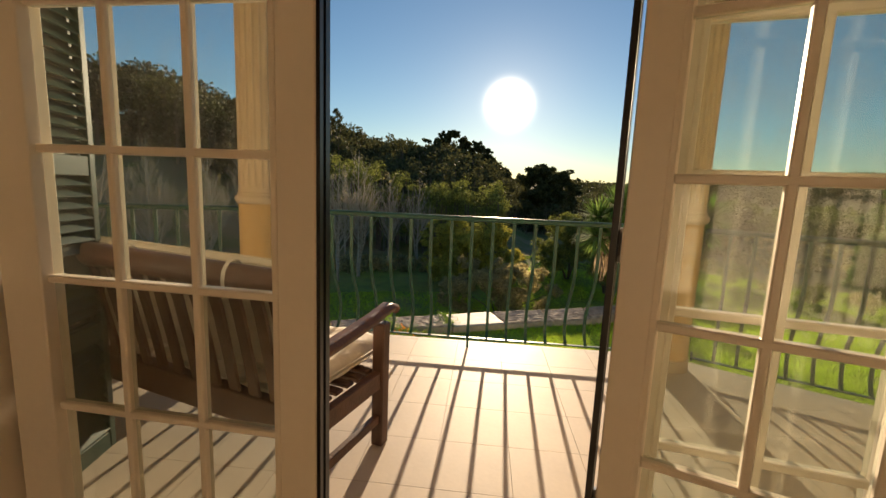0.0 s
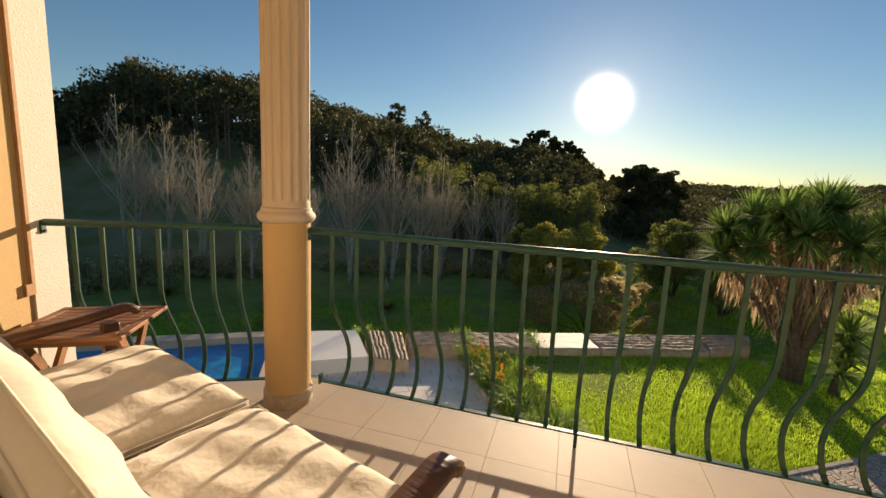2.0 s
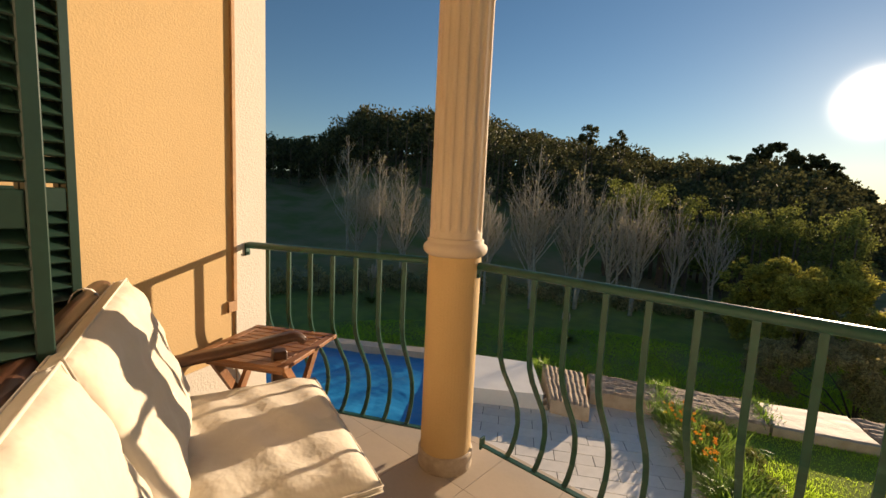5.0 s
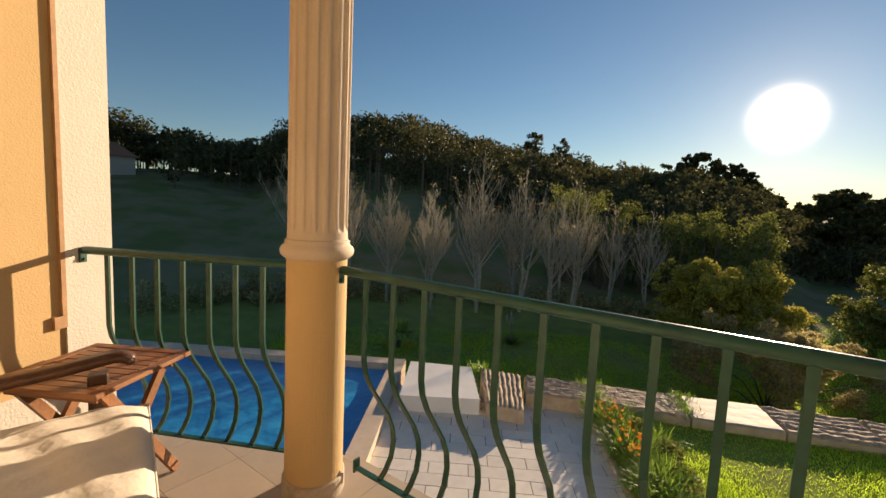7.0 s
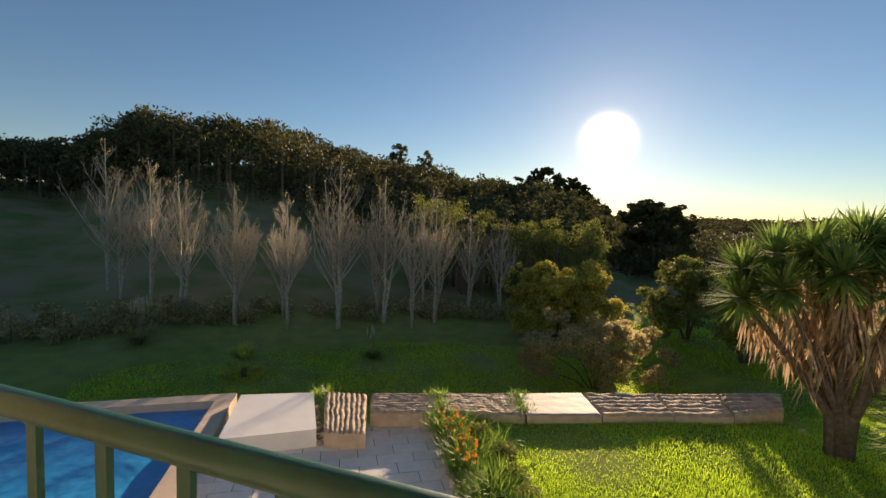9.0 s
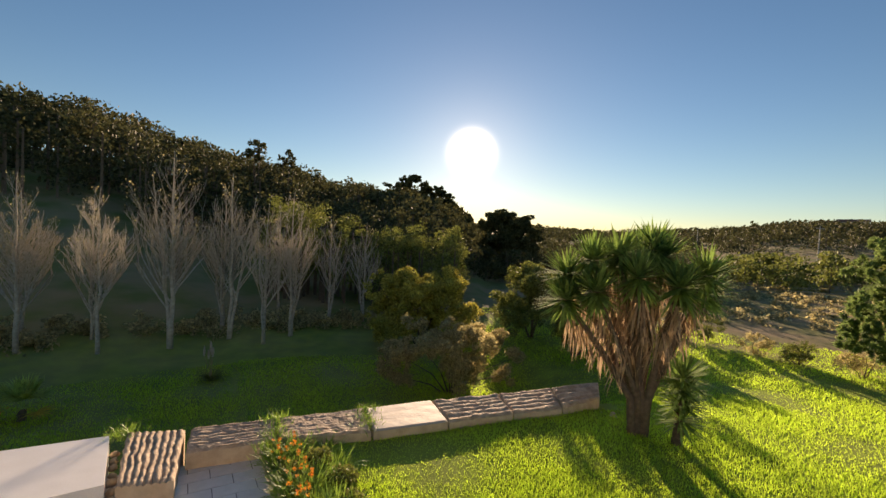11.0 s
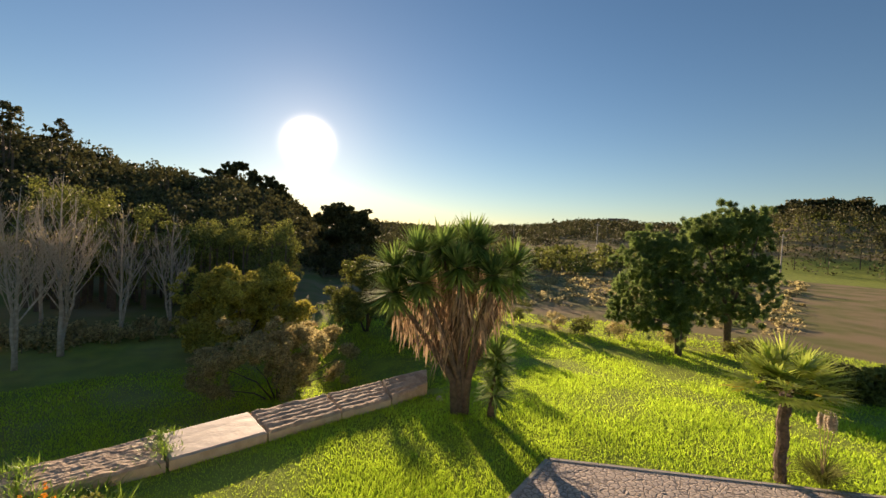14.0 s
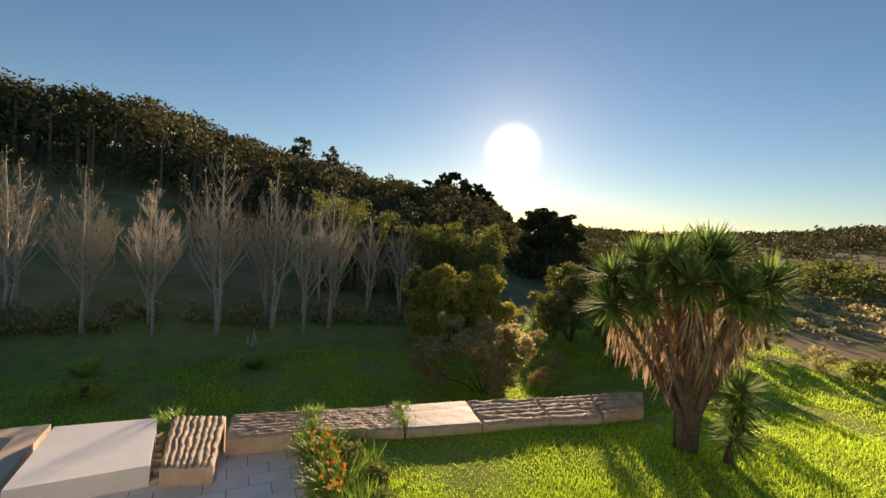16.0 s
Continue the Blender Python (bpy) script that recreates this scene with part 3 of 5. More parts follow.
def railing(p0, p1, count, label, foot=None):
    """A bellied iron railing from p0 to p1; outwards is to its left seen from p0."""
    p0, p1 = Vector((*p0, 0)), Vector((*p1, 0))
    d = (p1 - p0).normalized()
    length = (p1 - p0).length
    ang = math.degrees(math.atan2(d.y, d.x))
    r = thing("balcony_railing", label, "railing", pose(p0.x, p0.y, 0, 0, 0, ang), group="railing sections")
    bm = bmesh.new()
    tube(bm, [(0.0, 0, 1.045), (0.012, 0, 1.045), (length - 0.012, 0, 1.045), (length, 0, 1.045)], [0.019, 0.021, 0.021, 0.019], sides=12, flat=0.75)
    part("handrail", bm, M_GREEN, r, "rounded dark green handrail", smooth=True)
    part("bottom_rail", box(bmesh.new(), 0.0, length, 0.105, 0.135, 0.075, 0.085, bevel=0.002), M_GREEN, r)
    for x, y in ((-0.006, 0.0), (length + 0.0, 0.0)):
        bm = box(bmesh.new(), x - 0.004, x + 0.010, -0.018, 0.018, 0.985, 1.055, bevel=0.003)
        tube(bm, [(x, 0, 1.0), (x + (0.02 if x <= 0 else -0.02), 0, 1.0)], 0.007, 8)
        part("wall_bracket", bm, M_GREEN, r, "small green fixing plate")
    for x in (0.0, length):
        part("wall_bracket", box(bmesh.new(), x - 0.006, x + 0.006, 0.10, 0.14, 0.06, 0.125, bevel=0.003), M_GREEN, r, "small green fixing plate")
    prof = [(0.0, 1.03), (0.0, 0.80), (0.0, 0.68), (0.012, 0.62), (0.045, 0.55), (0.105, 0.46), (0.16, 0.38), (0.195, 0.30), (0.205, 0.23), (0.19, 0.16), (0.155, 0.11), (0.122, 0.086)]
    bal = None
    for i in range(count):
        x = (i + 1) * length / (count + 1)
        if bal is None:
            bal = part("baluster", ribbon(bmesh.new(), [(0, a, z) for a, z in prof], 0.0115, (1, 0, 0), 0.010), M_GREEN, r)
        else:
            bal = part("baluster", bal.data, M_GREEN, r)
        bal.location.x = x
    if foot is not None:
        part("foot", box(bmesh.new(), foot - 0.009, foot + 0.009, 0.113, 0.127, 0.0, 0.076), M_GREEN, r)


railing((-2.29, -0.55), (-1.315, -0.055), 7, "green iron railing with bellied bars, between wall and column")
railing((-1.075, 0.03), (1.855, 0.03), 18, "green iron railing with bellied bars, between the two columns", foot=1.545)
railing((2.095, -0.02), (3.07, -0.55), 7, "green iron railing with bellied bars, between column and wall")


# ---- furniture ----
BENCH = pose(0.095, -1.20, 0, 0, 0, -17)


def cushion(name, parent, m, w, d, h, label, seed, puff=0.35, edge=0.15):
    """A padded cushion: rounded box with soft, uneven faces and a piped seam."""
    rng = np.random.default_rng(seed)
    bm = bmesh.new()
    nx, ny = 28, 24
    top, bot = [], []
    ph = rng.random(6) * 6
    for s, store in ((1, top), (-1, bot)):
        for j in range(ny + 1):
            row = []
            for i in range(nx + 1):
                u, v = i / nx * 2 - 1, j / ny * 2 - 1
                e = (1 - abs(u) ** 8) * (1 - abs(v) ** 8)
                dome = (1 - abs(u) ** 4) * (1 - abs(v) ** 4)
                z = h * 0.5 * ((0.65 - edge) * (e > 0) * min(1, e * 1.6) + puff * dome + edge)
                ripple = 0.006 * math.sin(u * 7 + ph[0] + v * 3) + 0.005 * math.sin(v * 11 + ph[1] - u * 5) + 0.004 * math.sin(u * 17 + v * 9 + ph[2])
                z += ripple * e
                sx = 1 - 0.03 * (1 - abs(v) ** 2) * (abs(u) > 0.98)
                row.append(bm.verts.new((u * w / 2 * sx, v * d / 2, s * z)))
            store.append(row)
    for store in (top, bot):
        for j in range(ny):
            for i in range(nx):
                bm.faces.new((store[j][i], store[j][i + 1], store[j + 1][i + 1], store[j + 1][i]))
    ring = [(0, i) for i in range(nx)] + [(j, nx) for j in range(ny)] + [(ny, i) for i in range(nx, 0, -1)] + [(j, 0) for j in range(ny, 0, -1)]
    for (j, i), (j2, i2) in zip(ring, ring[1:] + ring[:1]):
        bm.faces.new((top[j][i], top[j2][i2], bot[j2][i2], bot[j][i]))
    c = part(name, bm, M_CLOTH, parent, label, smooth=True)
    c.matrix_basis = m
    if name:
        bm = bmesh.new()
        z = h * 0.5 * edge
        for sgn in (1, -1):
            tube(bm, [(-w / 2, -d / 2, sgn * z), (0, -d / 2, sgn * z), (w / 2, -d / 2, sgn * z), (w / 2, 0, sgn * z), (w / 2, d / 2, sgn * z), (0, d / 2, sgn * z), (-w / 2, d / 2, sgn * z), (-w / 2, 0, sgn * z), (-w / 2, -d / 2, sgn * z)], 0.004, 6)
        part("piping", bm, M_CLOTH, c, smooth=True)
    return c


def bench():
    """Local frame: x to the right along the front, origin at the front right leg, y towards the front."""
    b = thing("garden_bench", "dark oiled teak garden sofa with slatted back", "bench", BENCH)
    L, D = 1.86, 0.55
    for x in (0, -L):
        bm = bmesh.new()
        box(bm, x - 0.03, x + 0.03, -0.035, 0.03, 0, 0.62, bevel=0.006)
        part("leg", bm, M_WOODB, b)
        bm = bmesh.new()
        ribbon(bm, [(x, -D, 0), (x, -D, 0.4), (x, -D - 0.03, 0.65), (x, -D - 0.10, 0.93)], 0.03, (1, 0, 0), 0.055)
        part("leg", bm, M_WOODB, b)
        bm = bmesh.new()
        pts = [(x, -D - 0.05, 0.615), (x, -D + 0.15, 0.628), (x, -0.22, 0.643), (x, -0.1, 0.656), (x, 0.0, 0.672), (x, 0.06, 0.682), (x, 0.09, 0.672), (x, 0.108, 0.65)]
        ribbon(bm, pts, 0.036, (1, 0, 0), 0.038)
        bmesh.ops.bevel(bm, geom=bm.edges[:], offset=0.007, segments=2, affect="EDGES")
        part("armrest", bm, M_WOOD, b, "dark wooden armrest with scrolled end", smooth=True)
        part("stretcher", box(bmesh.new(), x - 0.015, x + 0.015, -D, -0.03, 0.12, 0.165, bevel=0.004), M_WOOD, b)
        part("side_rail", box(bmesh.new(), x - 0.02, x + 0.02, -D, -0.03, 0.30, 0.385, bevel=0.004), M_WOOD, b)
    part("front_rail", box(bmesh.new(), -L + 0.03, -0.03, -0.03, 0.0, 0.295, 0.385, bevel=0.005), M_WOOD, b)
    bm = bmesh.new()
    part("back_rail", box(bm, -L + 0.03, -0.03, -D - 0.03, -D + 0.005, 0.34, 0.46, bevel=0.005), M_WOOD, b)
    part("top_rail", tube(bmesh.new(), [(-L - 0.05, -D - 0.105, 0.935), (-L - 0.04, -D - 0.105, 0.935), (0.04, -D - 0.105, 0.935), (0.05, -D - 0.105, 0.935)], [0.044, 0.05, 0.05, 0.044], 20, 0.8), M_WOOD, b, smooth=True)
    for i in range(7):
        y = -0.07 - i * 0.075
        part("seat_slat", box(bmesh.new(), -L + 0.02, -0.02, y - 0.025, y + 0.025, 0.386, 0.402, bevel=0.003), M_WOOD, b)
    sl = None
    n = 17
    for i in range(n):
        x = -L + (i + 1) * L / (n + 1)
        if sl is None:
            sl = part("back_slat", ribbon(bmesh.new(), [(0, -D - 0.01, 0.45), (0, -D - 0.035, 0.6), (0, -D - 0.055, 0.7), (0, -D - 0.075, 0.8), (0, -D - 0.105, 0.91)], 0.024, (1, 0, 0), 0.014), M_WOODB, b)
        else:
            sl = part("back_slat", sl.data, M_WOODB, b)
        sl.location.x = x
    return L, D


L, D = bench()
for k, x in enumerate((-L * 0.25 - 0.005, -L * 0.75 + 0.005)):
    c = cushion("seat_cushion", None, BENCH @ Matrix.Translation((x - 0.01, -0.165, 0.457)), L / 2 - 0.075, 0.64, 0.13, "thick cream canvas seat cushion with piped edges on the bench", 3 + k)
    tagged(c, "", "cushion", "bench seat cushions")
    m = BENCH @ pose(x - 0.02, -D + 0.062, 0.735, 111, 0, 0)
    c = cushion("back_cushion", None, m, L / 2 - 0.03, 0.53, 0.135, "cream canvas back cushion tied to the bench back", 13 + k, 0.35, 0.3)
    tagged(c, "", "cushion", "bench back cushions")
    for dx in (-0.28, 0.28):
        bm = bmesh.new()
        pts = []
        for a in np.linspace(0, 2 * math.pi, 17):
            pts.append((0, -D - 0.105 + 0.045 * math.sin(a), 0.93 + 0.066 * math.cos(a)))
        ribbon(bm, pts, 0.008, (1, 0, 0), 0.003)
        t = part("tie_strap", bm, M_TWINE, c, "white cotton tie round the top rail")
        t.matrix_basis = m.inverted() @ BENCH @ Matrix.Translation((x + dx, 0, 0))


def table():
    """A square folding teak side table."""
    o, u = Vector((-1.80, -0.27, 0)), Vector((-0.865, -0.50, 0)).normalized()
    ang = math.degrees(math.atan2(-u.y, -u.x))
    t = thing("side_table", "slatted folding teak side table, weathered warm brown", "side table", pose(o.x, o.y, 0, 0, 0, ang))
    w, d, h = 0.50, 0.50, 0.585
    for y0 in (-d, -0.045):
        part("edge_rail", box(bmesh.new(), -w, 0, y0, y0 + 0.045, h - 0.022, h, bevel=0.004), M_TABLE, t)
    for x0 in (-w + 0.001, -0.046):
        part("edge_rail", box(bmesh.new(), x0, x0 + 0.045, -d + 0.046, -0.046, h - 0.021, h - 0.001, bevel=0.004), M_TABLE, t)
    n = 8
    for i in range(n):
        y0 = -d + 0.049 + i * (d - 0.098) / n
        part("slat", box(bmesh.new(), -w + 0.048, -0.048, y0, y0 + (d - 0.098) / n - 0.007, h - 0.020, h - 0.002, bevel=0.002), M_TABLE, t)
    for y0 in (-d + 0.05, -0.07):
        part("apron", box(bmesh.new(), -w + 0.05, -0.05, y0, y0 + 0.02, h - 0.06, h - 0.0225, bevel=0.002), M_TABLE, t)
    for k, x in enumerate((-0.065, -w + 0.065)):
        for sgn in (1, -1):
            off = 0.024 * sgn * (1 if k == 0 else -1)
            a, b2 = Vector((x + off / 2, -d / 2 + sgn * 0.20, 0.012)), Vector((x + off / 2, -d / 2 - sgn * 0.17, h - 0.03))
            part("leg", ribbon(bmesh.new(), [a, b2], 0.011, (1, 0, 0), 0.042), M_TABLE, t)
    for sgn in (1, -1):
        y = -d / 2 + sgn * 0.155
        part("stretcher", box(bmesh.new(), -w + 0.07, -0.07, y - 0.012, y + 0.012, 0.09, 0.13, bevel=0.003), M_TABLE, t)


table()

# balcony floor tiles
P = 0.345
poly = [Vector(p) for p in FLOOR_EDGE]


def clip_poly(pts, a, b):
    out = []
    for i in range(len(pts)):
        p, q = pts[i], pts[(i + 1) % len(pts)]
        sp = (b.x - a.x) * (p.y - a.y) - (b.y - a.y) * (p.x - a.x)
        sq = (b.x - a.x) * (q.y - a.y) - (b.y - a.y) * (q.x - a.x)
        if sp <= 0:
            out.append(p)
        if sp * sq < 0:
            out.append(p + (q - p) * (sp / (sp - sq)))
    return out


floor = thing("floor", "pale beige square ceramic tiles on the balcony floor", "tiled floor", kind="structure")
tile_mesh = None
for j in range(-7, 2):
    for i in range(-8, 11):
        x0, y0 = 0.045 + i * P, -0.10 + j * P
        pts = [Vector((x0 + 0.001, y0 + 0.001)), Vector((x0 + P - 0.001, y0 + 0.001)), Vector((x0 + P - 0.001, y0 + P - 0.001)), Vector((x0 + 0.001, y0 + P - 0.001))]
        inside = list(pts)
        for a, b2 in zip(poly, poly[1:] + poly[:1]):
            inside = clip_poly(inside, a, b2)
            if len(inside) < 3:
                break
        if len(inside) < 3 or y0 + P < -2.0:
            continue
        whole = len(inside) == 4 and all((p - q).length < 1e-5 for p, q in zip(inside, pts))
        if whole and tile_mesh is not None:
            t = part("tile", tile_mesh, M_TILE, floor)
            t.location = (x0, y0, 0)
            continue
        base = Vector((x0, y0))
        bm = prism(bmesh.new(), [tuple(p - base) for p in inside], -0.011, 0.0)
        t = part("tile", bm, M_TILE, floor)
        t.location = (x0, y0, 0)
        if whole:
            tile_mesh = t.data

# ---- pool, deck and stone edge ----
DECK_Z = -2.94
PA, PB = Vector((0.847, 0.53)), Vector((0.545, -0.839))   # along the pool's ends, along its side
POOL = Vector((-6.72, 7.16))


def lp(a, b):
    v = POOL + PA * a + PB * b
    return (v.x, v.y)


CZ = -2.75
pool = thing("swimming_pool", "rectangular swimming pool under a bright blue floating cover", "swimming pool")
for nm, a0, a1, b0, b1 in (("coping", -9.0, 0.0, 0.0, 0.38), ("coping", -0.38, 0.0, 0.384, 9.0), ("coping", -9.0, -8.62, 0.384, 9.0), ("coping", -8.616, -0.384, 8.62, 9.0)):
    part(nm, prism(bmesh.new(), [lp(a0, b0), lp(a1, b0), lp(a1, b1), lp(a0, b1)], -3.6, CZ), M_COPING, pool, "cream stone pool coping")
me = bpy.data.meshes.new("pool_cover")
wv, wf = [], []
NX, NY = 70, 70
for j in range(NY + 1):
    for i in range(NX + 1):
        a, b = -8.62 + 8.24 * i / NX, 0.38 + 8.24 * j / NY
        x, y = lp(a, b)
        z = -2.93 + 0.012 * math.sin(a * 3.1 + math.sin(b * 2.0) * 1.2) + 0.010 * math.sin(b * 4.3 + a * 1.1) + 0.02 * noise.noise((a * 1.4, b * 1.4, 0))
        wv.append((x, y, z))
for j in range(NY):
    for i in range(NX):
        k = j * (NX + 1) + i
        wf.append((k, k + 1, k + NX + 2, k + NX + 1))
me.from_pydata(wv, [], wf)
me.materials.append(M_WATER)
me.polygons.foreach_set("use_smooth", [True] * len(me.polygons))
part("pool_cover", me, None, pool, "bright blue rippled pool cover")

tagged(part("white_slab", prism(bmesh.new(), [(-6.28, 6.84), (-4.90, 7.56), (-3.82, 6.16), (-5.20, 5.20)], -3.6, -2.60), M_WSLAB), "white painted raised slab beside the pool", "slab")


def rib_block(name, corners, z0, z1, ribs, along_first, amp, seed, label, material=M_LIME):
    """A split stone block: corners far left, far right, near right, near left; ribs run along or across."""
    rnd = random.Random(seed)
    fl, fr, nr, nl = [Vector((*c, 0)) for c in corners]
    nu, nv = 44, 26
    bm = bmesh.new()
    grid = []
    off = Vector((seed * 3.1, seed * 1.7, 0))
    for j in range(nv + 1):
        row = []
        for i in range(nu + 1):
            u, v = i / nu, j / nv
            p = (fl * (1 - u) + fr * u) * (1 - v) + (nl * (1 - u) + nr * u) * v
            q = u if along_first else v
            o = v if along_first else u
            nz = noise.noise(Vector((p.x * 2.2, p.y * 2.2, 0)) + off)
            wob = q * ribs + 0.35 * nz
            r = abs(math.sin(wob * math.pi))
            rough = 0.15 if amp < 0.01 else 1.0
            z = z1 - amp * (1 - r) + rough * (0.022 * noise.noise(p * 5 + off) + 0.012 * noise.noise(p * 17 + off))
            edge = min(u, 1 - u, v * 0.6, (1 - v) * 0.6)
            z -= max(0, 0.02 - edge) * 1.5
            k = 0.02 * noise.noise(p * 4 + off)
            row.append(bm.verts.new((p.x + k, p.y + k, z)))
        grid.append(row)
    for j in range(nv):
        for i in range(nu):
            bm.faces.new((grid[j][i], grid[j][i + 1], grid[j + 1][i + 1], grid[j + 1][i]))
    ring = [grid[0][i] for i in range(nu)] + [grid[j][nu] for j in range(nv)] + [grid[nv][i] for i in range(nu, 0, -1)] + [grid[j][0] for j in range(nv, 0, -1)]
    low = [bm.verts.new((v.co.x, v.co.y, z0)) for v in ring]
    for k in range(len(ring)):
        m = (k + 1) % len(ring)
        bm.faces.new((ring[k], low[k], low[m], ring[m]))
    bm.faces.new(low)
    me = bpy.data.meshes.new(name)
    bmesh.ops.recalc_face_normals(bm, faces=bm.faces)
    bm.to_mesh(me)
    bm.free()
    me.materials.append(material)
    me.materials.append(M_LIMESIDE)
    nrm = np.empty(len(me.polygons) * 3, np.float32)
    me.polygons.foreach_get("normal", nrm)
    idx = (np.abs(nrm.reshape(-1, 3)[:, 2]) < 0.3).astype(np.int32)
    me.polygons.foreach_set("material_index", idx)
    ob = new(name, me)
    return tagged(ob, label, "stone block", "stone edge blocks")


FAR = [(-3.70, 8.06), (-2.26, 8.66), (-0.55, 9.38), (0.94, 10.06), (2.6, 10.71), (4.11, 11.33), (5.62, 11.92)]
NEAR = [(-3.27, 7.18), (-1.88, 7.80), (-0.18, 8.32), (1.36, 8.95), (2.85, 9.59), (4.08, 10.02), (5.25, 10.75)]
rib_block("stone_block", [(-4.74, 7.78), (-3.78, 8.02), (-2.92, 6.40), (-3.66, 6.18)], -3.5, -2.60, 8, True, 0.035, 1, "pale limestone block with coarse split ribs beside the white slab")
for i, (amp, ribs, lab) in enumerate(((0.03, 8, "pale limestone block with split ribs along the deck"), (0.012, 9, "weathered grey limestone block with shallow ribs"), (0.004, 3, "smooth grey-cream stone slab"), (0.035, 6, "rough split limestone block edging the lawn"), (0.035, 6, "rough split limestone block edging the lawn"), (0.05, 5, "rough reddish split limestone block beside the yucca"))):
    g = Vector(FAR[i + 1]) - Vector(FAR[i])
    g = g.normalized() * 0.02
    rib_block("stone_block", [tuple(Vector(FAR[i]) + g), tuple(Vector(FAR[i + 1]) - g), tuple(Vector(NEAR[i + 1]) - g), tuple(Vector(NEAR[i]) + g)], -3.6, -2.60 + (0.03 if i == 5 else 0.0), ribs, False, amp, 5 + i, lab, M_SMOOTH if i == 2 else M_LIME)


def stone(rnd, p, r, label):
    bm = bmesh.new()
    bmesh.ops.create_icosphere(bm, subdivisions=2, radius=1)
    o = Vector((rnd.random() * 20, 0, 0))
    for v in bm.verts:
        v.co *= 1 + 0.35 * noise.noise(v.co * 1.3 + o)
        v.co = Vector((v.co.x * r, v.co.y * r * 0.8, v.co.z * r * 0.7))
    ob = part("small_stone", bm, M_LIMESIDE, None, label, smooth=True)
    ob.matrix_basis = pose(*p, 0, 0, rnd.random() * 360)
    tagged(ob, "", "stone", "small stones")


rnd = random.Random(4)
for k in range(7):
    f = k / 6
    stone(rnd, (-4.77 + 0.98 * f, 7.52 - 1.28 * f, -2.93 + 0.03 * rnd.random()), 0.075 + 0.035 * rnd.random(), "rounded pale stone in the gap beside the white slab")
for k in range(9):
    stone(rnd, (4.7 + rnd.random() * 0.9, 10.0 + rnd.random() * 0.6, -2.93), 0.06 + 0.07 * rnd.random(), "loose pale stone at the foot of the yucca")

# bed edging
rnd = random.Random(8)
e0, e1 = Vector((-2.04, 7.62)), Vector((0.62, 3.27))
n = 9
for k in range(n):
    a, b = e0.lerp(e1, (k + 0.02) / n), e0.lerp(e1, (k + 0.98) / n)
    d = (b - a).normalized()
    s_ = Vector((d.y, -d.x)) * -0.05
    bm = prism(bmesh.new(), [tuple(a - s_), tuple(b - s_), tuple(b + s_), tuple(a + s_)], -3.1, -2.83 + 0.02 * rnd.random())
    bmesh.ops.bevel(bm, geom=bm.edges[:], offset=0.012, segments=2, affect="EDGES")
    tagged(part("edging_stone", bm, M_LIMESIDE), "narrow cream edging stone between deck and flower bed", "edging stone", "edging stones")

# gravel court with its kerb
G = [(6.5, 7.0), (11.65, 4.23), (14.0, 2.97), (12.6, 0.3), (2.2, 1.6), (2.6, 4.44)]
tagged(part("gravel_court", prism(bmesh.new(), G, -3.2, -2.90), M_GRAVEL), "brown court of small stone setts with a low kerb", "paving", kind="structure")
for a, b in ((G[0], G[2]), (G[5], G[0])):
    a, b = Vector(a), Vector(b)
    nseg = max(1, round((b - a).length / 1.0))
    for k in range(nseg):
        p, q = a.lerp(b, k / nseg), a.lerp(b, (k + 0.992) / nseg)
        d = (q - p).normalized()
        s_ = Vector((-d.y, d.x)) * 0.09
        bm = prism(bmesh.new(), [tuple(p), tuple(q), tuple(q + s_), tuple(p + s_)], -3.1, -2.885)
        bmesh.ops.bevel(bm, geom=bm.edges[:], offset=0.01, segments=2, affect="EDGES")
        tagged(part("kerb_stone", bm, M_KERB), "grey concrete kerb stone round the gravel court", "kerb", "kerb stones")


# ---- plants ----
RNG = np.random.default_rng(11)


def crown(name, parent, centers, radii, count, size, material, label="", long=1.6, squash=0.8, shell=0.55, seed=1):
    me = faces_mesh(name, leaf_cloud(np.random.default_rng(seed), centers, radii, count, size, long, squash, shell), 4, material)
    return part(name, me, None, parent, label)


def gz(x, y):
    return float(ground(x, y))


def branch_tree(bm, rnd, start, direction, length, radius, depth, up=0.5, spread=0.5, sides=5, kids=(3, 5)):
    """A limb that sends out finer limbs; returns the tips."""
    pts, p, d = [Vector(start)], Vector(start), Vector(direction).normalized()
    n = 4
    for i in range(n):
        d = (d + Vector((rnd.uniform(-1, 1), rnd.uniform(-1, 1), rnd.uniform(-0.3, 0.6))) * 0.10 + Vector((0, 0, up * 0.08))).normalized()
        p = p + d * length / n
        pts.append(p.copy())
    tube(bm, pts, [radius * (1 - 0.7 * i / n) for i in range(n + 1)], max(3, sides), caps=False)
    tips = [pts[-1]]
    if depth > 0:
        for k in range(rnd.randint(*kids)):
            f = rnd.uniform(0.25, 0.98)
            i = min(n - 1, int(f * n))
            q = pts[i].lerp(pts[i + 1], f * n - i)
            a = rnd.uniform(0, 2 * math.pi)
            side = Vector((math.cos(a), math.sin(a), 0))
            nd = (d * (1 - spread) + side * spread + Vector((0, 0, up * 0.4))).normalized()
            tips += branch_tree(bm, rnd, q, nd, length * rnd.uniform(0.42, 0.62) * (1.15 - 0.4 * f), radius * 0.5, depth - 1, up, spread, sides - 1, kids)
    return tips


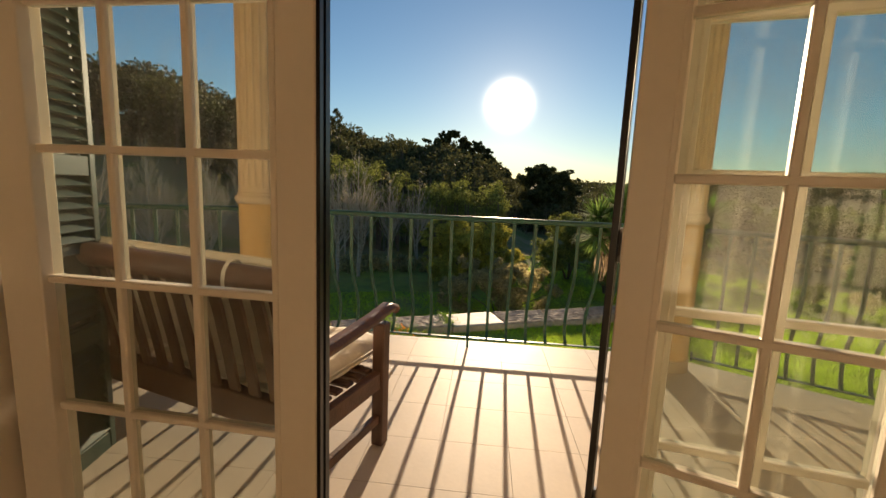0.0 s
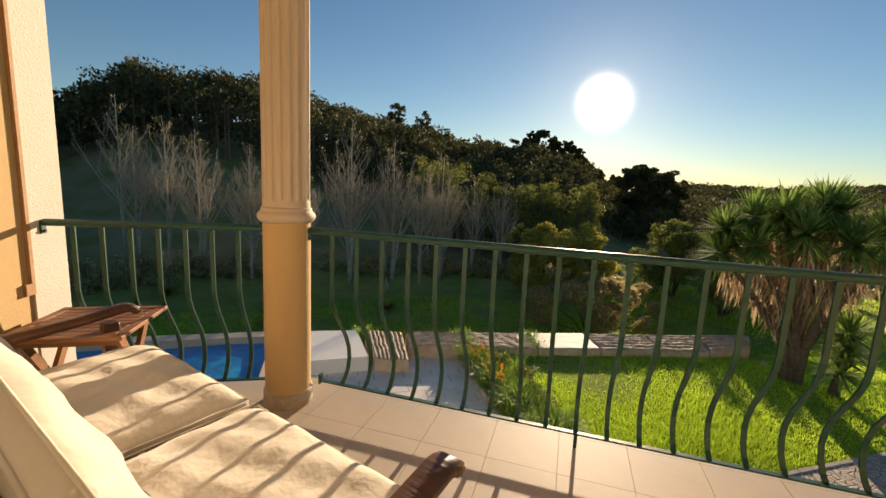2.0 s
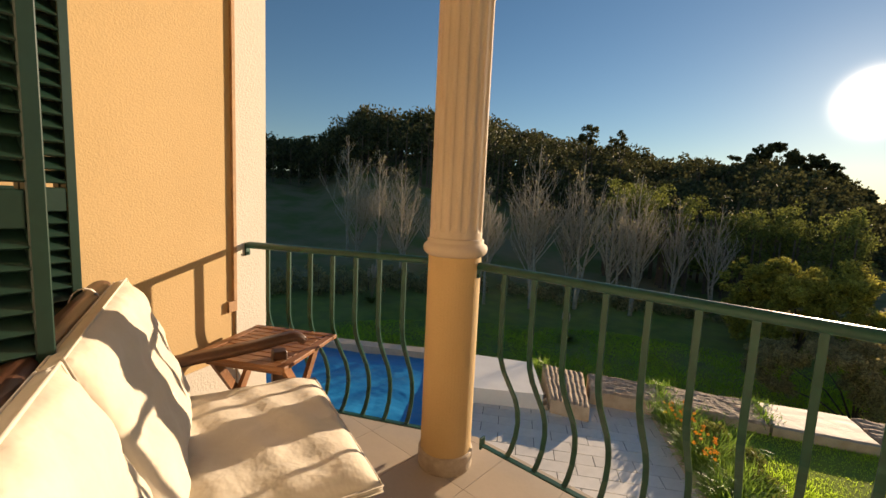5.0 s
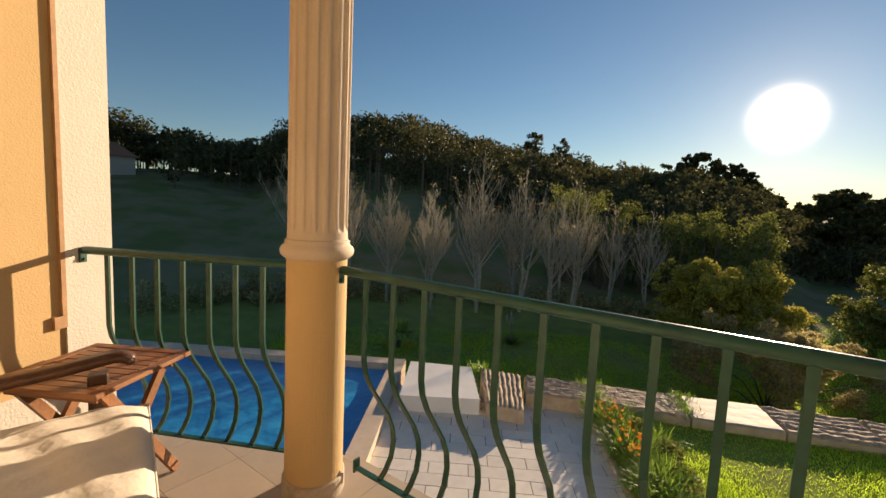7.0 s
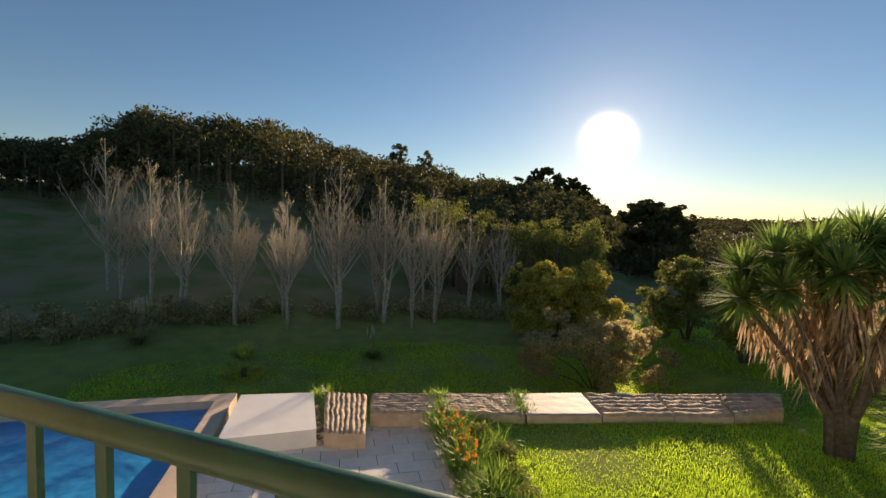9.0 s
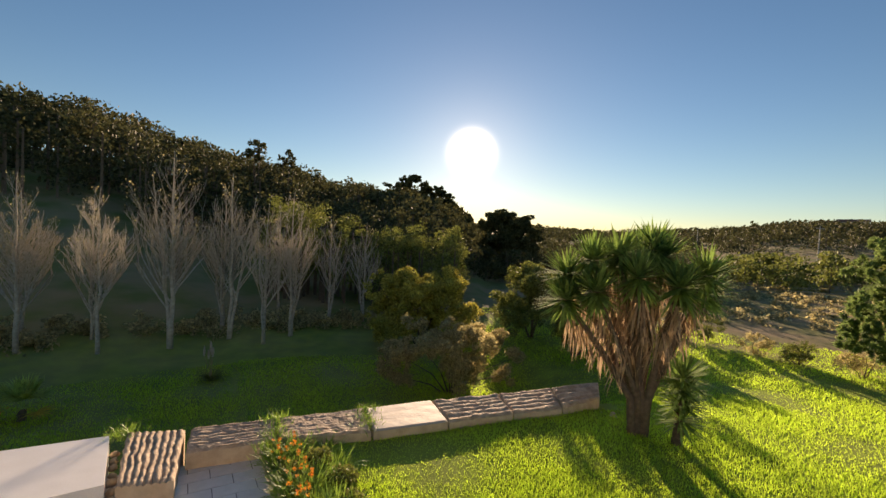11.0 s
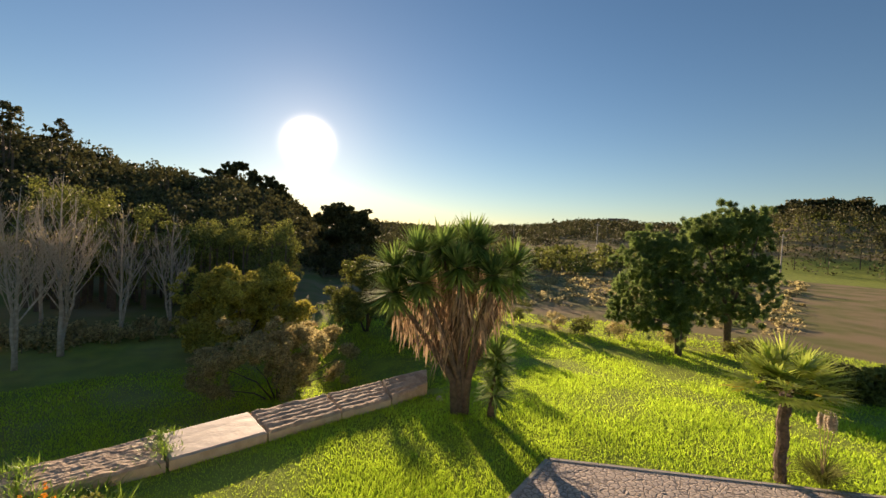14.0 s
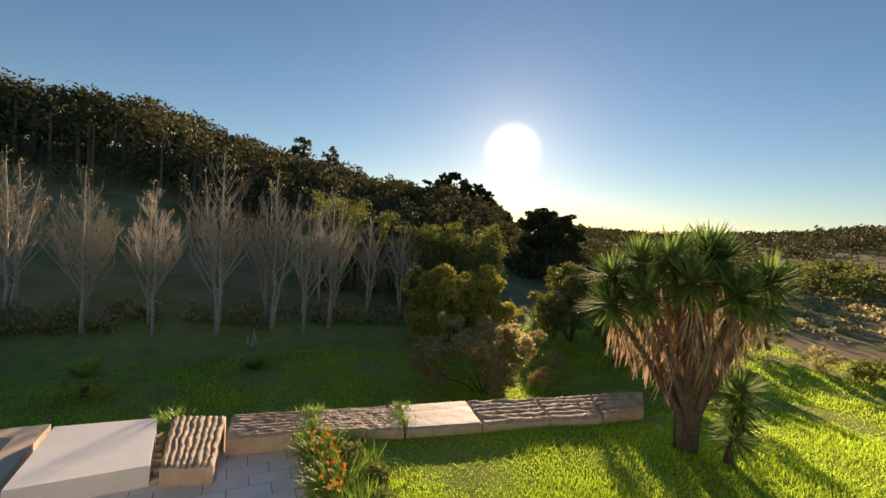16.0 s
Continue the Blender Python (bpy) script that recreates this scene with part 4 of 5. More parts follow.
def bare_tree(seed, height, label):
    rnd = random.Random(seed)
    t = thing("bare_tree", label, "tree", group="bare trees by the stream")
    stems = []
    for k in range(1 + seed % 3):
        a = rnd.random() * 6.283
        pts = [Vector((0.04 * k, 0, -0.3))]
        lean = Vector((math.cos(a), math.sin(a), 0)) * (0.0 if k == 0 else 0.13)
        for i in range(1, 9):
            pts.append(Vector((rnd.gauss(0, 0.03) + lean.x * height * i / 8, rnd.gauss(0, 0.03) + lean.y * height * i / 8, height * (1 - 0.12 * k) * i / 8)))
        stems.append(pts)
    bm = bmesh.new()
    for k, pts in enumerate(stems):
        tube(bm, pts, [(0.085 - 0.015 * k) * (1 - 0.9 * i / 8) for i in range(9)], 7)
    part("trunk", bm, M_PALE, t, smooth=True)
    bm = bmesh.new()
    tips = []
    for k, pts in enumerate(stems):
        for j in range(20 if k == 0 else 13):
            f = 0.24 + 0.7 * j / 20 + rnd.uniform(-0.02, 0.02)
            i = min(7, int(f * 8))
            p = pts[i].lerp(pts[i + 1], f * 8 - i)
            a = rnd.random() * 6.283
            tips += branch_tree(bm, rnd, p, (0.72 * math.cos(a), 0.72 * math.sin(a), 1), height * 0.44 * (1.08 - f) * rnd.uniform(0.7, 1.15), 0.034 * (1.2 - f), 2, 0.8, 0.42, 4, (3, 5))
    part("branchwork", bm, M_PALE, t, "pale bare upright branches")
    tips = [p for p in tips if p.z > height * 0.45]
    pick = [tips[rnd.randrange(len(tips))] for _ in range(50)]
    crown("leaves", t, [tuple(p) for p in pick], [0.14] * len(pick), 200, 0.035, M_LEAF_O, "few last brown leaves", seed=seed)
    return t


BARE = [(-15.64, 13.18, 6.6), (-13.48, 13.99, 6.2), (-11.33, 14.8, 6.0), (-9.46, 15.95, 7.6), (-8.0, 17.48, 7.0), (-5.77, 18.38, 6.4), (-21.8, 14.2, 7.6), (-18.3, 13.84, 6.9),
        (-10.6, 17.6, 6.4), (-20.0, 13.6, 6.2), (-7.2, 20.5, 5.6), (-4.6, 20.2, 5.4), (-6.4, 17.2, 5.8), (-12.5, 15.9, 5.6), (-17.0, 14.6, 6.0), (-14.6, 15.2, 5.4), (-3.2, 21.6, 5.2), (-8.9, 18.6, 6.2)]
LOW = 1.27   # how much farther and bigger things stand on the lower lawn
BARE = [(0.9 + (x - 0.9) * LOW, 0.5 + (y - 0.5) * LOW, h * LOW) for x, y, h in BARE]
protos = {}
for k, (x, y, h) in enumerate(BARE):
    s = k % 4
    sc = h / 6.5
    m = pose(x, y, gz(x, y) - 0.03, 0, 0, k * 77) @ Matrix.Diagonal((1, 1, 1, 1))
    if s not in protos:
        protos[s] = bare_tree(40 + s, 6.5, ("slender pale bare tree with upswept branches by the stream", "bare multi-stemmed poplar with pale bark", "thin leafless tree with fine upright twigs", "tall bare poplar with few brown leaves")[s])
        t = protos[s]
        t.matrix_basis = m
    else:
        t = copy_thing(protos[s], m)
    t.scale = (sc, sc, sc)


def leafy(name, label, category, x, y, seed, clumps, leaves, size, material, stems=5, trunk_r=0.07, base=None, group="", squash=0.8, shell=0.5, long=1.6, bark=M_BARK, subs=7, spread=(0.45, 1.0, 0.22, 0.52), bole=0.0):
    """A tree or bush: clumps are (dx, dy, z above ground, radius); limbs run from the foot into the clumps."""
    z = gz(x, y) - 0.03
    t = thing(name, label, category, pose(x, y, z), group)
    rnd = random.Random(seed)
    bm = bmesh.new()
    cs = sorted(clumps, key=lambda c: -c[3])
    for c in cs[:max(stems, 3)]:
        mid = Vector((c[0] * 0.35 + rnd.uniform(-0.1, 0.1), c[1] * 0.35, c[2] * 0.5))
        if bole:
            mid = Vector((c[0] * 0.06, c[1] * 0.06, min(bole, c[2] * 0.8)))
        tube(bm, [(rnd.uniform(-.5, .5) * trunk_r, 0, -0.2), mid, (c[0], c[1], c[2])], [trunk_r, trunk_r * 0.65, trunk_r * 0.2], 6)
    part("trunk", bm, bark, t, smooth=True)
    sub, rad = [], []
    for c in clumps:
        for k in range(subs):
            v = Vector((rnd.gauss(0, 1), rnd.gauss(0, 1), rnd.gauss(0, 1))).normalized() * c[3] * rnd.uniform(spread[0], spread[1])
            sub.append((c[0] + v.x, c[1] + v.y, c[2] + v.z * squash))
            rad.append(c[3] * rnd.uniform(spread[2], spread[3]))
    crown("crown", t, sub, rad, leaves, size, material, seed=seed, squash=squash, shell=shell, long=long)
    return t


def blob(rnd, n, rx, ry, z0, z1, r0, r1, taper=0.5):
    out = []
    for _ in range(n):
        a, f = rnd.random() * 2 * math.pi, rnd.random()
        k = math.sqrt(rnd.random()) * (1 - taper * abs(f - 0.35))
        out.append((math.cos(a) * rx * k, math.sin(a) * ry * k, z0 + (z1 - z0) * f, rnd.uniform(r0, r1)))
    return out


r_ = random.Random(21)
leafy("garden_bush", "wide feathery olive-brown bush on the lower lawn", "bush", 1.48, 16.4, 31, blob(r_, 50, 2.9, 1.9, 0.6, 2.6, 0.36, 0.62), 38000, 0.045, M_LEAF_O, stems=9, trunk_r=0.04, shell=0.35, long=2.4)
leafy("garden_bush", "rounded grey-green bush in front of the trees", "bush", 5.7, 22.0, 32, blob(r_, 34, 2.1, 1.9, 0.9, 3.4, 0.6, 1.0), 30000, 0.075, M_LEAF_M, stems=6, trunk_r=0.06)
leafy("willow_tree", "large yellow-green willow bush lit from behind", "tree", -0.3, 23.0, 33, blob(r_, 44, 3.2, 2.0, 0.9, 3.9, 0.6, 1.1), 40000, 0.075, M_LEAF_Y, stems=8, trunk_r=0.08, long=2.4)
leafy("garden_bush", "dark rounded bush behind the yucca", "bush", 10.6, 21.5, 34, blob(r_, 16, 1.9, 1.3, 0.5, 2.2, 0.5, 0.8), 12000, 0.055, M_LEAF_M, stems=5)
leafy("garden_bush", "dark green bush at the lawn's far edge", "bush", 7.0, 18.9, 35, blob(r_, 26, 2.0, 1.5, 0.5, 2.8, 0.55, 0.85), 20000, 0.05, M_LEAF_M, stems=5)
leafy("umbrella_pine", "dark round-topped umbrella pine against the sky", "tree", EYE0[0] + 56 * math.sin(radians(8.3)), 56 * math.cos(radians(8.3)), 36,
      [(c[0], c[1], c[2] + 4.9, c[3]) for c in blob(r_, 60, 4.3, 3.6, -1.5, 3.1, 1.0, 1.6, 0.7)], 34000, 0.2, M_LEAF_D, stems=8, trunk_r=0.3, squash=0.6)
for k, (az, el, rr, rad, nn, nl) in enumerate(((-4.6, 7.8, 106, 5.5, 26, 9000), (-7.5, 7.0, 108, 4.0, 16, 5000), (-1.6, 6.5, 104, 4.5, 18, 6500), (-25.0, 10.7, 66, 2.2, 14, 1500), (-21.6, 9.9, 66, 1.6, 8, 900))):
    x, y = EYE0[0] + rr * math.sin(radians(az)), rr * math.cos(radians(az))
    top = EYE0[2] + rr * math.tan(radians(el)) - gz(x, y)
    cl = [(c[0], c[1], c[2], c[3]) for c in blob(r_, nn, rad, rad, top - 3.2 * rr / 62, top - 0.5, 0.45 * rr / 62, 0.85 * rr / 62)]
    leafy("open_tree", "tall open-crowned tree standing over the wood", "tree", x, y, 50 + k, cl, nl, 0.0030 * rr, M_LEAF_D, stems=nn // 3, trunk_r=0.12, group="tall open trees")


def pine(x, y, seed, clumps, label, n):
    return leafy("pine_tree", label, "tree", x, y, seed, clumps, n, 0.034, M_LEAF_P, stems=18, trunk_r=0.13, group="young pines", long=7.0, shell=0.05, squash=1.1, subs=9, spread=(0.3, 1.5, 0.14, 0.34), bole=2.1)


pine(22.6, 14.7, 61, [(c[0] - 0.3, c[1] + 0.2, c[2], c[3]) for c in blob(r_, 130, 2.85, 2.3, 1.8, 6.8, 0.36, 0.62, 0.6)], "bushy young pine tree with dense green crown at the lawn's edge", 130000)
pine(19.0, 14.5, 62, [(c[0] - 0.9, c[1] + 0.9, c[2], c[3]) for c in blob(r_, 110, 2.1, 1.8, 1.3, 5.6, 0.34, 0.58, 0.6)], "bushy young pine leaning beside a taller one", 105000)
for k, (x, y, h) in enumerate(((18.3, 17.2, 1.2), (17.2, 19.0, 0.9), (16.3, 20.6, 1.0), (15.3, 22.6, 1.1), (20.2, 16.0, 0.9), (21.8, 13.6, 0.8), (14.0, 24.0, 1.4), (12.6, 24.6, 1.6))):
    leafy("low_shrub", "low grey-green shrub along the lawn's far edge", "shrub", x, y, 70 + k, blob(r_, 8, 0.8, 0.7, 0.3, h, 0.3, 0.5), 3000, 0.045, M_LEAF_M if k % 2 else M_LEAF_O, stems=3, trunk_r=0.03, group="edge shrubs")


def blade_mesh(items, material, name):
    """Long leaves folded along the middle: items of (root, direction, length, width, droop)."""
    quads = []
    for root, d, length, width, droop in items:
        d = Vector(d).normalized()
        side = d.cross(Vector((0, 0, 1)))
        side = side.normalized() if side.length > 0.05 else Vector((1, 0, 0))
        p = Vector(root)
        prev = (p - side * width * 0.35, p + side * width * 0.35)
        seg = 4
        for k in range(seg):
            d = (d - Vector((0, 0, droop / seg))).normalized()
            p = p + d * length / seg
            w = width * (0.5, 0.45, 0.3, 0.03)[k]
            cur = (p - side * w, p + side * w)
            quads.append([prev[0], prev[1], cur[1], cur[0]])
            prev = cur
    return faces_mesh(name, np.array([[tuple(v) for v in q] for q in quads]), 4, material)


def rosette(rnd, c, n, length, width, axis=(0, 0, 1), low=-0.5, droop=0.35):
    out = []
    for _ in range(n):
        a = rnd.random() * 2 * math.pi
        z = rnd.uniform(low, 1.0)
        r = math.sqrt(max(0.0, 1 - z * z))
        d = Vector((math.cos(a) * r, math.sin(a) * r, z)) + Vector(axis) * 0.25
        out.append((Vector(c) + d.normalized() * 0.06, d, length * rnd.uniform(0.75, 1.1), width, droop * rnd.uniform(0.3, 1.2)))
    return out


def yucca():
    rnd = random.Random(5)
    t = thing("yucca_tree", "big many-headed yucca with green sword leaves and dry brown skirt", "yucca", pose(5.62, 9.35, -2.96))
    heads = [(-1.8, 0.0, 3.03), (-1.7, 0.3, 3.58), (-1.2, 0.2, 3.93), (-0.6, 0.15, 4.08), (0.10, 0.1, 4.23), (0.45, 0.3, 4.08), (1.05, -0.3, 3.73), (0.35, -0.6, 3.48), (-0.45, -0.5, 3.63), (-0.6, 0.6, 3.78), (-1.25, -0.35, 3.28), (1.25, 0.1, 3.28), (0.2, 0.7, 4.08)]
    bm = bmesh.new()
    for k, h in enumerate(heads):
        f = Vector((-0.15 + 0.1 * (k % 4), 0.08 * (k % 3), -0.15))
        tube(bm, [f, f * 0.5 + Vector((h[0] * 0.10, h[1] * 0.12, 1.0)), Vector((h[0] * 0.55, h[1] * 0.55, h[2] * 0.66)), Vector(h)], [0.10, 0.08, 0.065, 0.05], 9)
    part("trunk", bm, M_BARK, t, "several brown leaning stems", smooth=True)
    for h in heads:
        part("leaf_head", blade_mesh(rosette(rnd, h, 210, 0.70, 0.062, axis=(h[0] * 0.3, h[1] * 0.3 - 0.1, 0.2), low=-0.92, droop=0.03), M_YUCCA, "leaf_head"), None, t, "round head of stiff green sword leaves")
    items = []
    for _ in range(800):
        h = heads[rnd.randrange(len(heads))]
        f = rnd.random() ** 1.4 * 0.62
        c = Vector((h[0] * (0.93 - 1.1 * f) + rnd.gauss(0, 0.07), h[1] * (1 - 1.1 * f) + rnd.gauss(0, 0.07), h[2] - 0.35 - 1.9 * f))
        a = rnd.random() * 2 * math.pi
        items.append((c, (math.cos(a) * 0.5, math.sin(a) * 0.5, -0.8), rnd.uniform(0.5, 0.8), 0.04, rnd.uniform(0.4, 1.3)))
    part("dry_skirt", blade_mesh(items, M_DEAD, "dry_skirt"), None, t, "hanging skirt of dry brown leaves")
    s = thing("yucca_shoot", "short leafy green yucca at the foot of the big one", "yucca", pose(6.3, 9.1, -2.96))
    bm = bmesh.new()
    tube(bm, [(0, 0, -0.1), (0.05, 0, 0.5), (0.1, 0.02, 1.0)], [0.12, 0.1, 0.07], 9)
    part("trunk", bm, M_BARK, s, smooth=True)
    items = []
    for z in (0.55, 0.9, 1.2, 1.5):
        items += rosette(rnd, (0.08, 0, z), 100, 0.55, 0.06, low=-0.8, droop=0.1)
    part("leaf_head", blade_mesh(items, M_YUCCA, "leaf_head"), None, s, "dark green sword leaves")


yucca()


def fan_palm(x, y, z, trunk_h, rad, n, seed, label):
    rnd = random.Random(seed)
    t = thing("fan_palm", label, "palm tree", pose(x, y, z), "fan palms")
    bm = bmesh.new()
    k = 16
    tube(bm, [(0.03 * math.sin(i), 0, trunk_h * i / k - 0.1) for i in range(k + 1)], [0.09 + 0.014 * (i % 2) for i in range(k + 1)], 10)
    part("trunk", bm, M_BARK, t, "shaggy brown trunk")
    items = []
    for i in range(int(trunk_h * 90)):
        a, zz = rnd.random() * 6.283, rnd.random() * trunk_h
        items.append(((0.088 * math.cos(a), 0.088 * math.sin(a), zz), (math.cos(a), math.sin(a), 0.9), 0.09, 0.03, -0.2))
    if items:
        part("trunk_fibre", blade_mesh(items, M_BARK, "trunk_fibre"), None, t, kind="stuff")
    for i in range(n):
        a = i * 2.399
        el = rnd.uniform(-0.25, 1.4)
        d = Vector((math.cos(a) * math.cos(el), math.sin(a) * math.cos(el), math.sin(el)))
        c = Vector((0, 0, trunk_h)) + d * rad * 0.5
        side = d.cross(Vector((0, 0, 1))).normalized()
        up = side.cross(d)
        its = [(Vector((0, 0, trunk_h - 0.05)), d, rad * 0.5, 0.02, 0.0)]
        for j in range(24):
            b = radians(-105 + 210 * j / 23)
            dd = d * math.cos(b) + side * math.sin(b) + up * 0.12
            its.append((c, dd, rad * 0.55 * rnd.uniform(0.85, 1.05), 0.05, rnd.uniform(0.05, 0.35)))
        part("frond", blade_mesh(its, M_YELLOW if el < -0.12 else M_PALM, "frond"), None, t, "yellowed drooping frond" if el < -0.12 else "")


fan_palm(10.42, 5.25, -2.93, 1.75, 1.05, 28, 3, "young fan palm with a shaggy trunk on the lawn")
fan_palm(-11.8, 12.6, gz(-11.8, 12.6), 0.45, 1.0, 14, 4, "small low fan palm on the lower lawn")


def pampas(x, y, z, plumes, h, seed, label):
    rnd = random.Random(seed)
    t = thing("pampas_grass", label, "ornamental grass", pose(x, y, z), "pampas clumps")
    items = []
    for _ in range(420):
        a = rnd.random() * 6.283
        items.append(((rnd.gauss(0, 0.05), rnd.gauss(0, 0.05), 0), (math.cos(a) * 0.6, math.sin(a) * 0.6, 1), h * rnd.uniform(0.45, 0.75), 0.012, rnd.uniform(0.6, 1.8)))
    part("grass_tuft", blade_mesh(items, M_LEAF_M, "grass_tuft"), None, t)
    for _ in range(plumes):
        a, r = rnd.random() * 6.283, rnd.uniform(0.05, 0.4)
        foot, top = Vector((0, 0, 0)), Vector((math.cos(a) * r, math.sin(a) * r, h * rnd.uniform(0.8, 1.0)))
        s = part("plume_stem", tube(bmesh.new(), [foot, foot.lerp(top, 0.6) + Vector((0, 0, 0.08)), top], 0.006, 5), M_DEAD, t)
        pts = [top + Vector((0, 0, h * 0.3 * k / 6)) for k in range(7)]
        part("plume", faces_mesh("plume", leaf_cloud(np.random.default_rng(rnd.randrange(999)), [tuple(p) for p in pts], [0.02, 0.032, 0.038, 0.038, 0.032, 0.024, 0.012], 500, 0.022, 2.5), 4, M_PAMPAS), None, t, "fluffy cream plume")


pampas(11.15, 4.95, -2.93, 4, 1.15, 1, "pampas grass clump with four cream plumes beside the palm")
pampas(-19.0, 13.5, gz(-19.0, 13.5), 16, 1.8, 2, "large pampas grass with many pale plumes by the stream")
pampas(-8.2, 16.6, gz(-8.2, 16.6), 5, 1.2, 3, "small pampas grass with pale plumes on the lower lawn")

# ---- vegetation that nobody could count ----


def at_polar(rng, n, az0, az1, r0, r1, power=1.0):
    az = np.radians(rng.uniform(az0, az1, n))
    r = r0 + (r1 - r0) * rng.random(n) ** power
    return EYE0[0] + r * np.sin(az), r * np.cos(az), np.degrees(az), r


def woods(name, label, spots, heights, widths, per, material, seed, leaf=0.0042, umbrella=0.5, smin=0.08):
    rng = np.random.default_rng(seed)
    out = []
    trunks = bmesh.new()
    tv, tf = [], []
    for (x, y), h, w in zip(spots, heights, widths):
        z = gz(x, y)
        u = x - 0.042 * (y - 6)
        if -6.2 < u < 6.5 and y < 100:      # low enough here for the evening sun to reach the terrace
            h = min(h, -3.3 + (y - 6.5) * 0.192 - z)
            if h < 0.5:
                continue
            w = min(w, h * 0.5)
        r = math.hypot(x - EYE0[0], y)
        n = rng.integers(6, 10)
        a, q = rng.random(n) * 6.283, np.sqrt(rng.random(n))
        f = rng.random(n)
        top = h * (umbrella + (1 - umbrella) * f)
        ww = w * (1 - 0.55 * f)
        cs = np.stack([x + np.cos(a) * q * ww, y + np.sin(a) * q * ww, z + top - 0.25 * w], axis=1)
        rs = w * (0.32 + 0.25 * rng.random(n))
        out.append(leaf_cloud(rng, cs, rs, per, max(smin, leaf * r), 1.5, 0.75, 0.5))
        b = len(tv)
        tr = 0.02 * h
        for k in range(3):
            c, s = math.cos(k * 2.094), math.sin(k * 2.094)
            tv += [(x + c * tr, y + s * tr, z - 0.3), (x + c * tr * 0.5, y + s * tr * 0.5, z + h * 0.75)]
        for k in range(3):
            m = (k + 1) % 3
            tf.append((b + 2 * k, b + 2 * m, b + 2 * m + 1, b + 2 * k + 1))
    t = thing(name, label, "woodland", kind="stuff")
    part("foliage", faces_mesh("foliage", np.concatenate(out), 4, material), None, t, kind="stuff")
    me = bpy.data.meshes.new("trunks")
    me.from_pydata(tv, [], tf)
    me.materials.append(M_BARK)
    part("trunks", me, None, t, kind="stuff")
    trunks.free()


rng = np.random.default_rng(77)
xs, ys, azs, rs = at_polar(rng, 1900, -112, 12, 27, 125, 0.8)
ridge = np.interp(azs, AZ, RIDGE)
start = np.interp(azs, [-112, -60, -50, -42, -34, -24, -18, -10, 12], [66, 66, 60, 56, 52, 47, 38, 36, 50])
keep = (rs > start) & (rs < ridge + 6) & ((azs > -70) | (azs < -84) | (rs > 87))
xs, ys, azs, rs, ridge = xs[keep], ys[keep], azs[keep], rs[keep], ridge[keep]
hh = np.interp(azs, AZ, TREEH) * rng.uniform(0.75, 1.12, len(xs))
hh = np.where(rs < ridge * 0.55, hh * 0.85, hh)
woods("hillside_wood", "dark evergreen wood of pines covering the hillside", list(zip(xs, ys)), hh, hh * rng.uniform(0.30, 0.46, len(xs)), 260, M_LEAF_D, 5, leaf=0.0046, umbrella=0.28)
az = np.linspace(-111, 14, 260)
az = az + rng.uniform(-0.4, 0.4, len(az))
rd = np.interp(az, AZ, RIDGE) - 1
hh = np.interp(az, AZ, TREEH) * rng.uniform(0.85, 1.08, len(az))
woods("ridge_wood", "line of dark pines along the hill's crest", list(zip(EYE0[0] + rd * np.sin(np.radians(az)), rd * np.cos(np.radians(az)))), hh, hh * 0.36, 300, M_LEAF_D, 6, leaf=0.0038, umbrella=0.3)
xs, ys, azs, rs = at_polar(rng, 100, -23, 2, 31, 37)
woods("tall_hedge", "tall green hedge of canes and saplings behind the bare trees", list(zip(xs, ys)), rng.uniform(6.2, 7.8, len(xs)) * np.interp(azs, [-34, -20, 2], [0.8, 1.0, 0.75]), rng.uniform(1.0, 1.6, len(xs)), 560, M_LEAF_M, 7, leaf=0.0028, umbrella=0.25, smin=0.05)
xs, ys, azs, rs = at_polar(rng, 170, -75, 4, 25.5, 28)
woods("stream_scrub", "low brown scrub along the stream", list(zip(xs, ys)), rng.uniform(0.4, 1.0, len(xs)) * np.interp(azs, [-75, -55, -45], [1.9, 1.7, 1]), rng.uniform(0.4, 0.9, len(xs)), 170, M_LEAF_O, 8, smin=0.05, umbrella=0.2)
xs, ys, azs, rs = at_polar(rng, 1700, 12, 112, 95, 430, 0.8)
ridge = np.interp(azs, AZ, RIDGE)
keep = (rs < ridge + 5) & (rs > ridge * 0.55)
xs, ys, azs, rs, ridge = xs[keep], ys[keep], azs[keep], rs[keep], ridge[keep]
hh = np.interp(azs, AZ, TREEH) * rng.uniform(0.6, 1.1, len(xs)) + 1.0
woods("far_scrub", "patchy dark scrub and trees on the far hills", list(zip(xs, ys)), hh, hh * rng.uniform(0.6, 1.1, len(xs)), 90, M_LEAF_D, 9, leaf=0.003, umbrella=0.3)
az = np.linspace(54, 112, 150)
rd = np.interp(az, AZ, RIDGE) - 2
woods("far_ridge_wood", "dark pines along the far hill's crest", list(zip(EYE0[0] + rd * np.sin(np.radians(az)), rd * np.cos(np.radians(az)))), rng.uniform(5.5, 9.5, 150), rng.uniform(3.6, 5.5, 150), 260, M_LEAF_D, 10, leaf=0.0055, umbrella=0.15)
xs, ys, azs, rs = at_polar(rng, 900, 10, 54, 150, 400, 0.8)
keep = rs < np.interp(azs, AZ, RIDGE)
xs, ys = xs[keep], ys[keep]
woods("far_hill_wood", "dark scrubby wood covering the far hill", list(zip(xs, ys)), rng.uniform(2.5, 6.0, len(xs)), rng.uniform(3.0, 6.5, len(xs)), 80, M_LEAF_D, 16, leaf=0.003, umbrella=0.2)
spots = [(EYE0[0] + rr * math.sin(radians(a)), rr * math.cos(radians(a))) for k, rr in enumerate(range(176, 232, 8)) for a in np.arange(55 + 0.6 * (k % 2), 84, 1.5)]
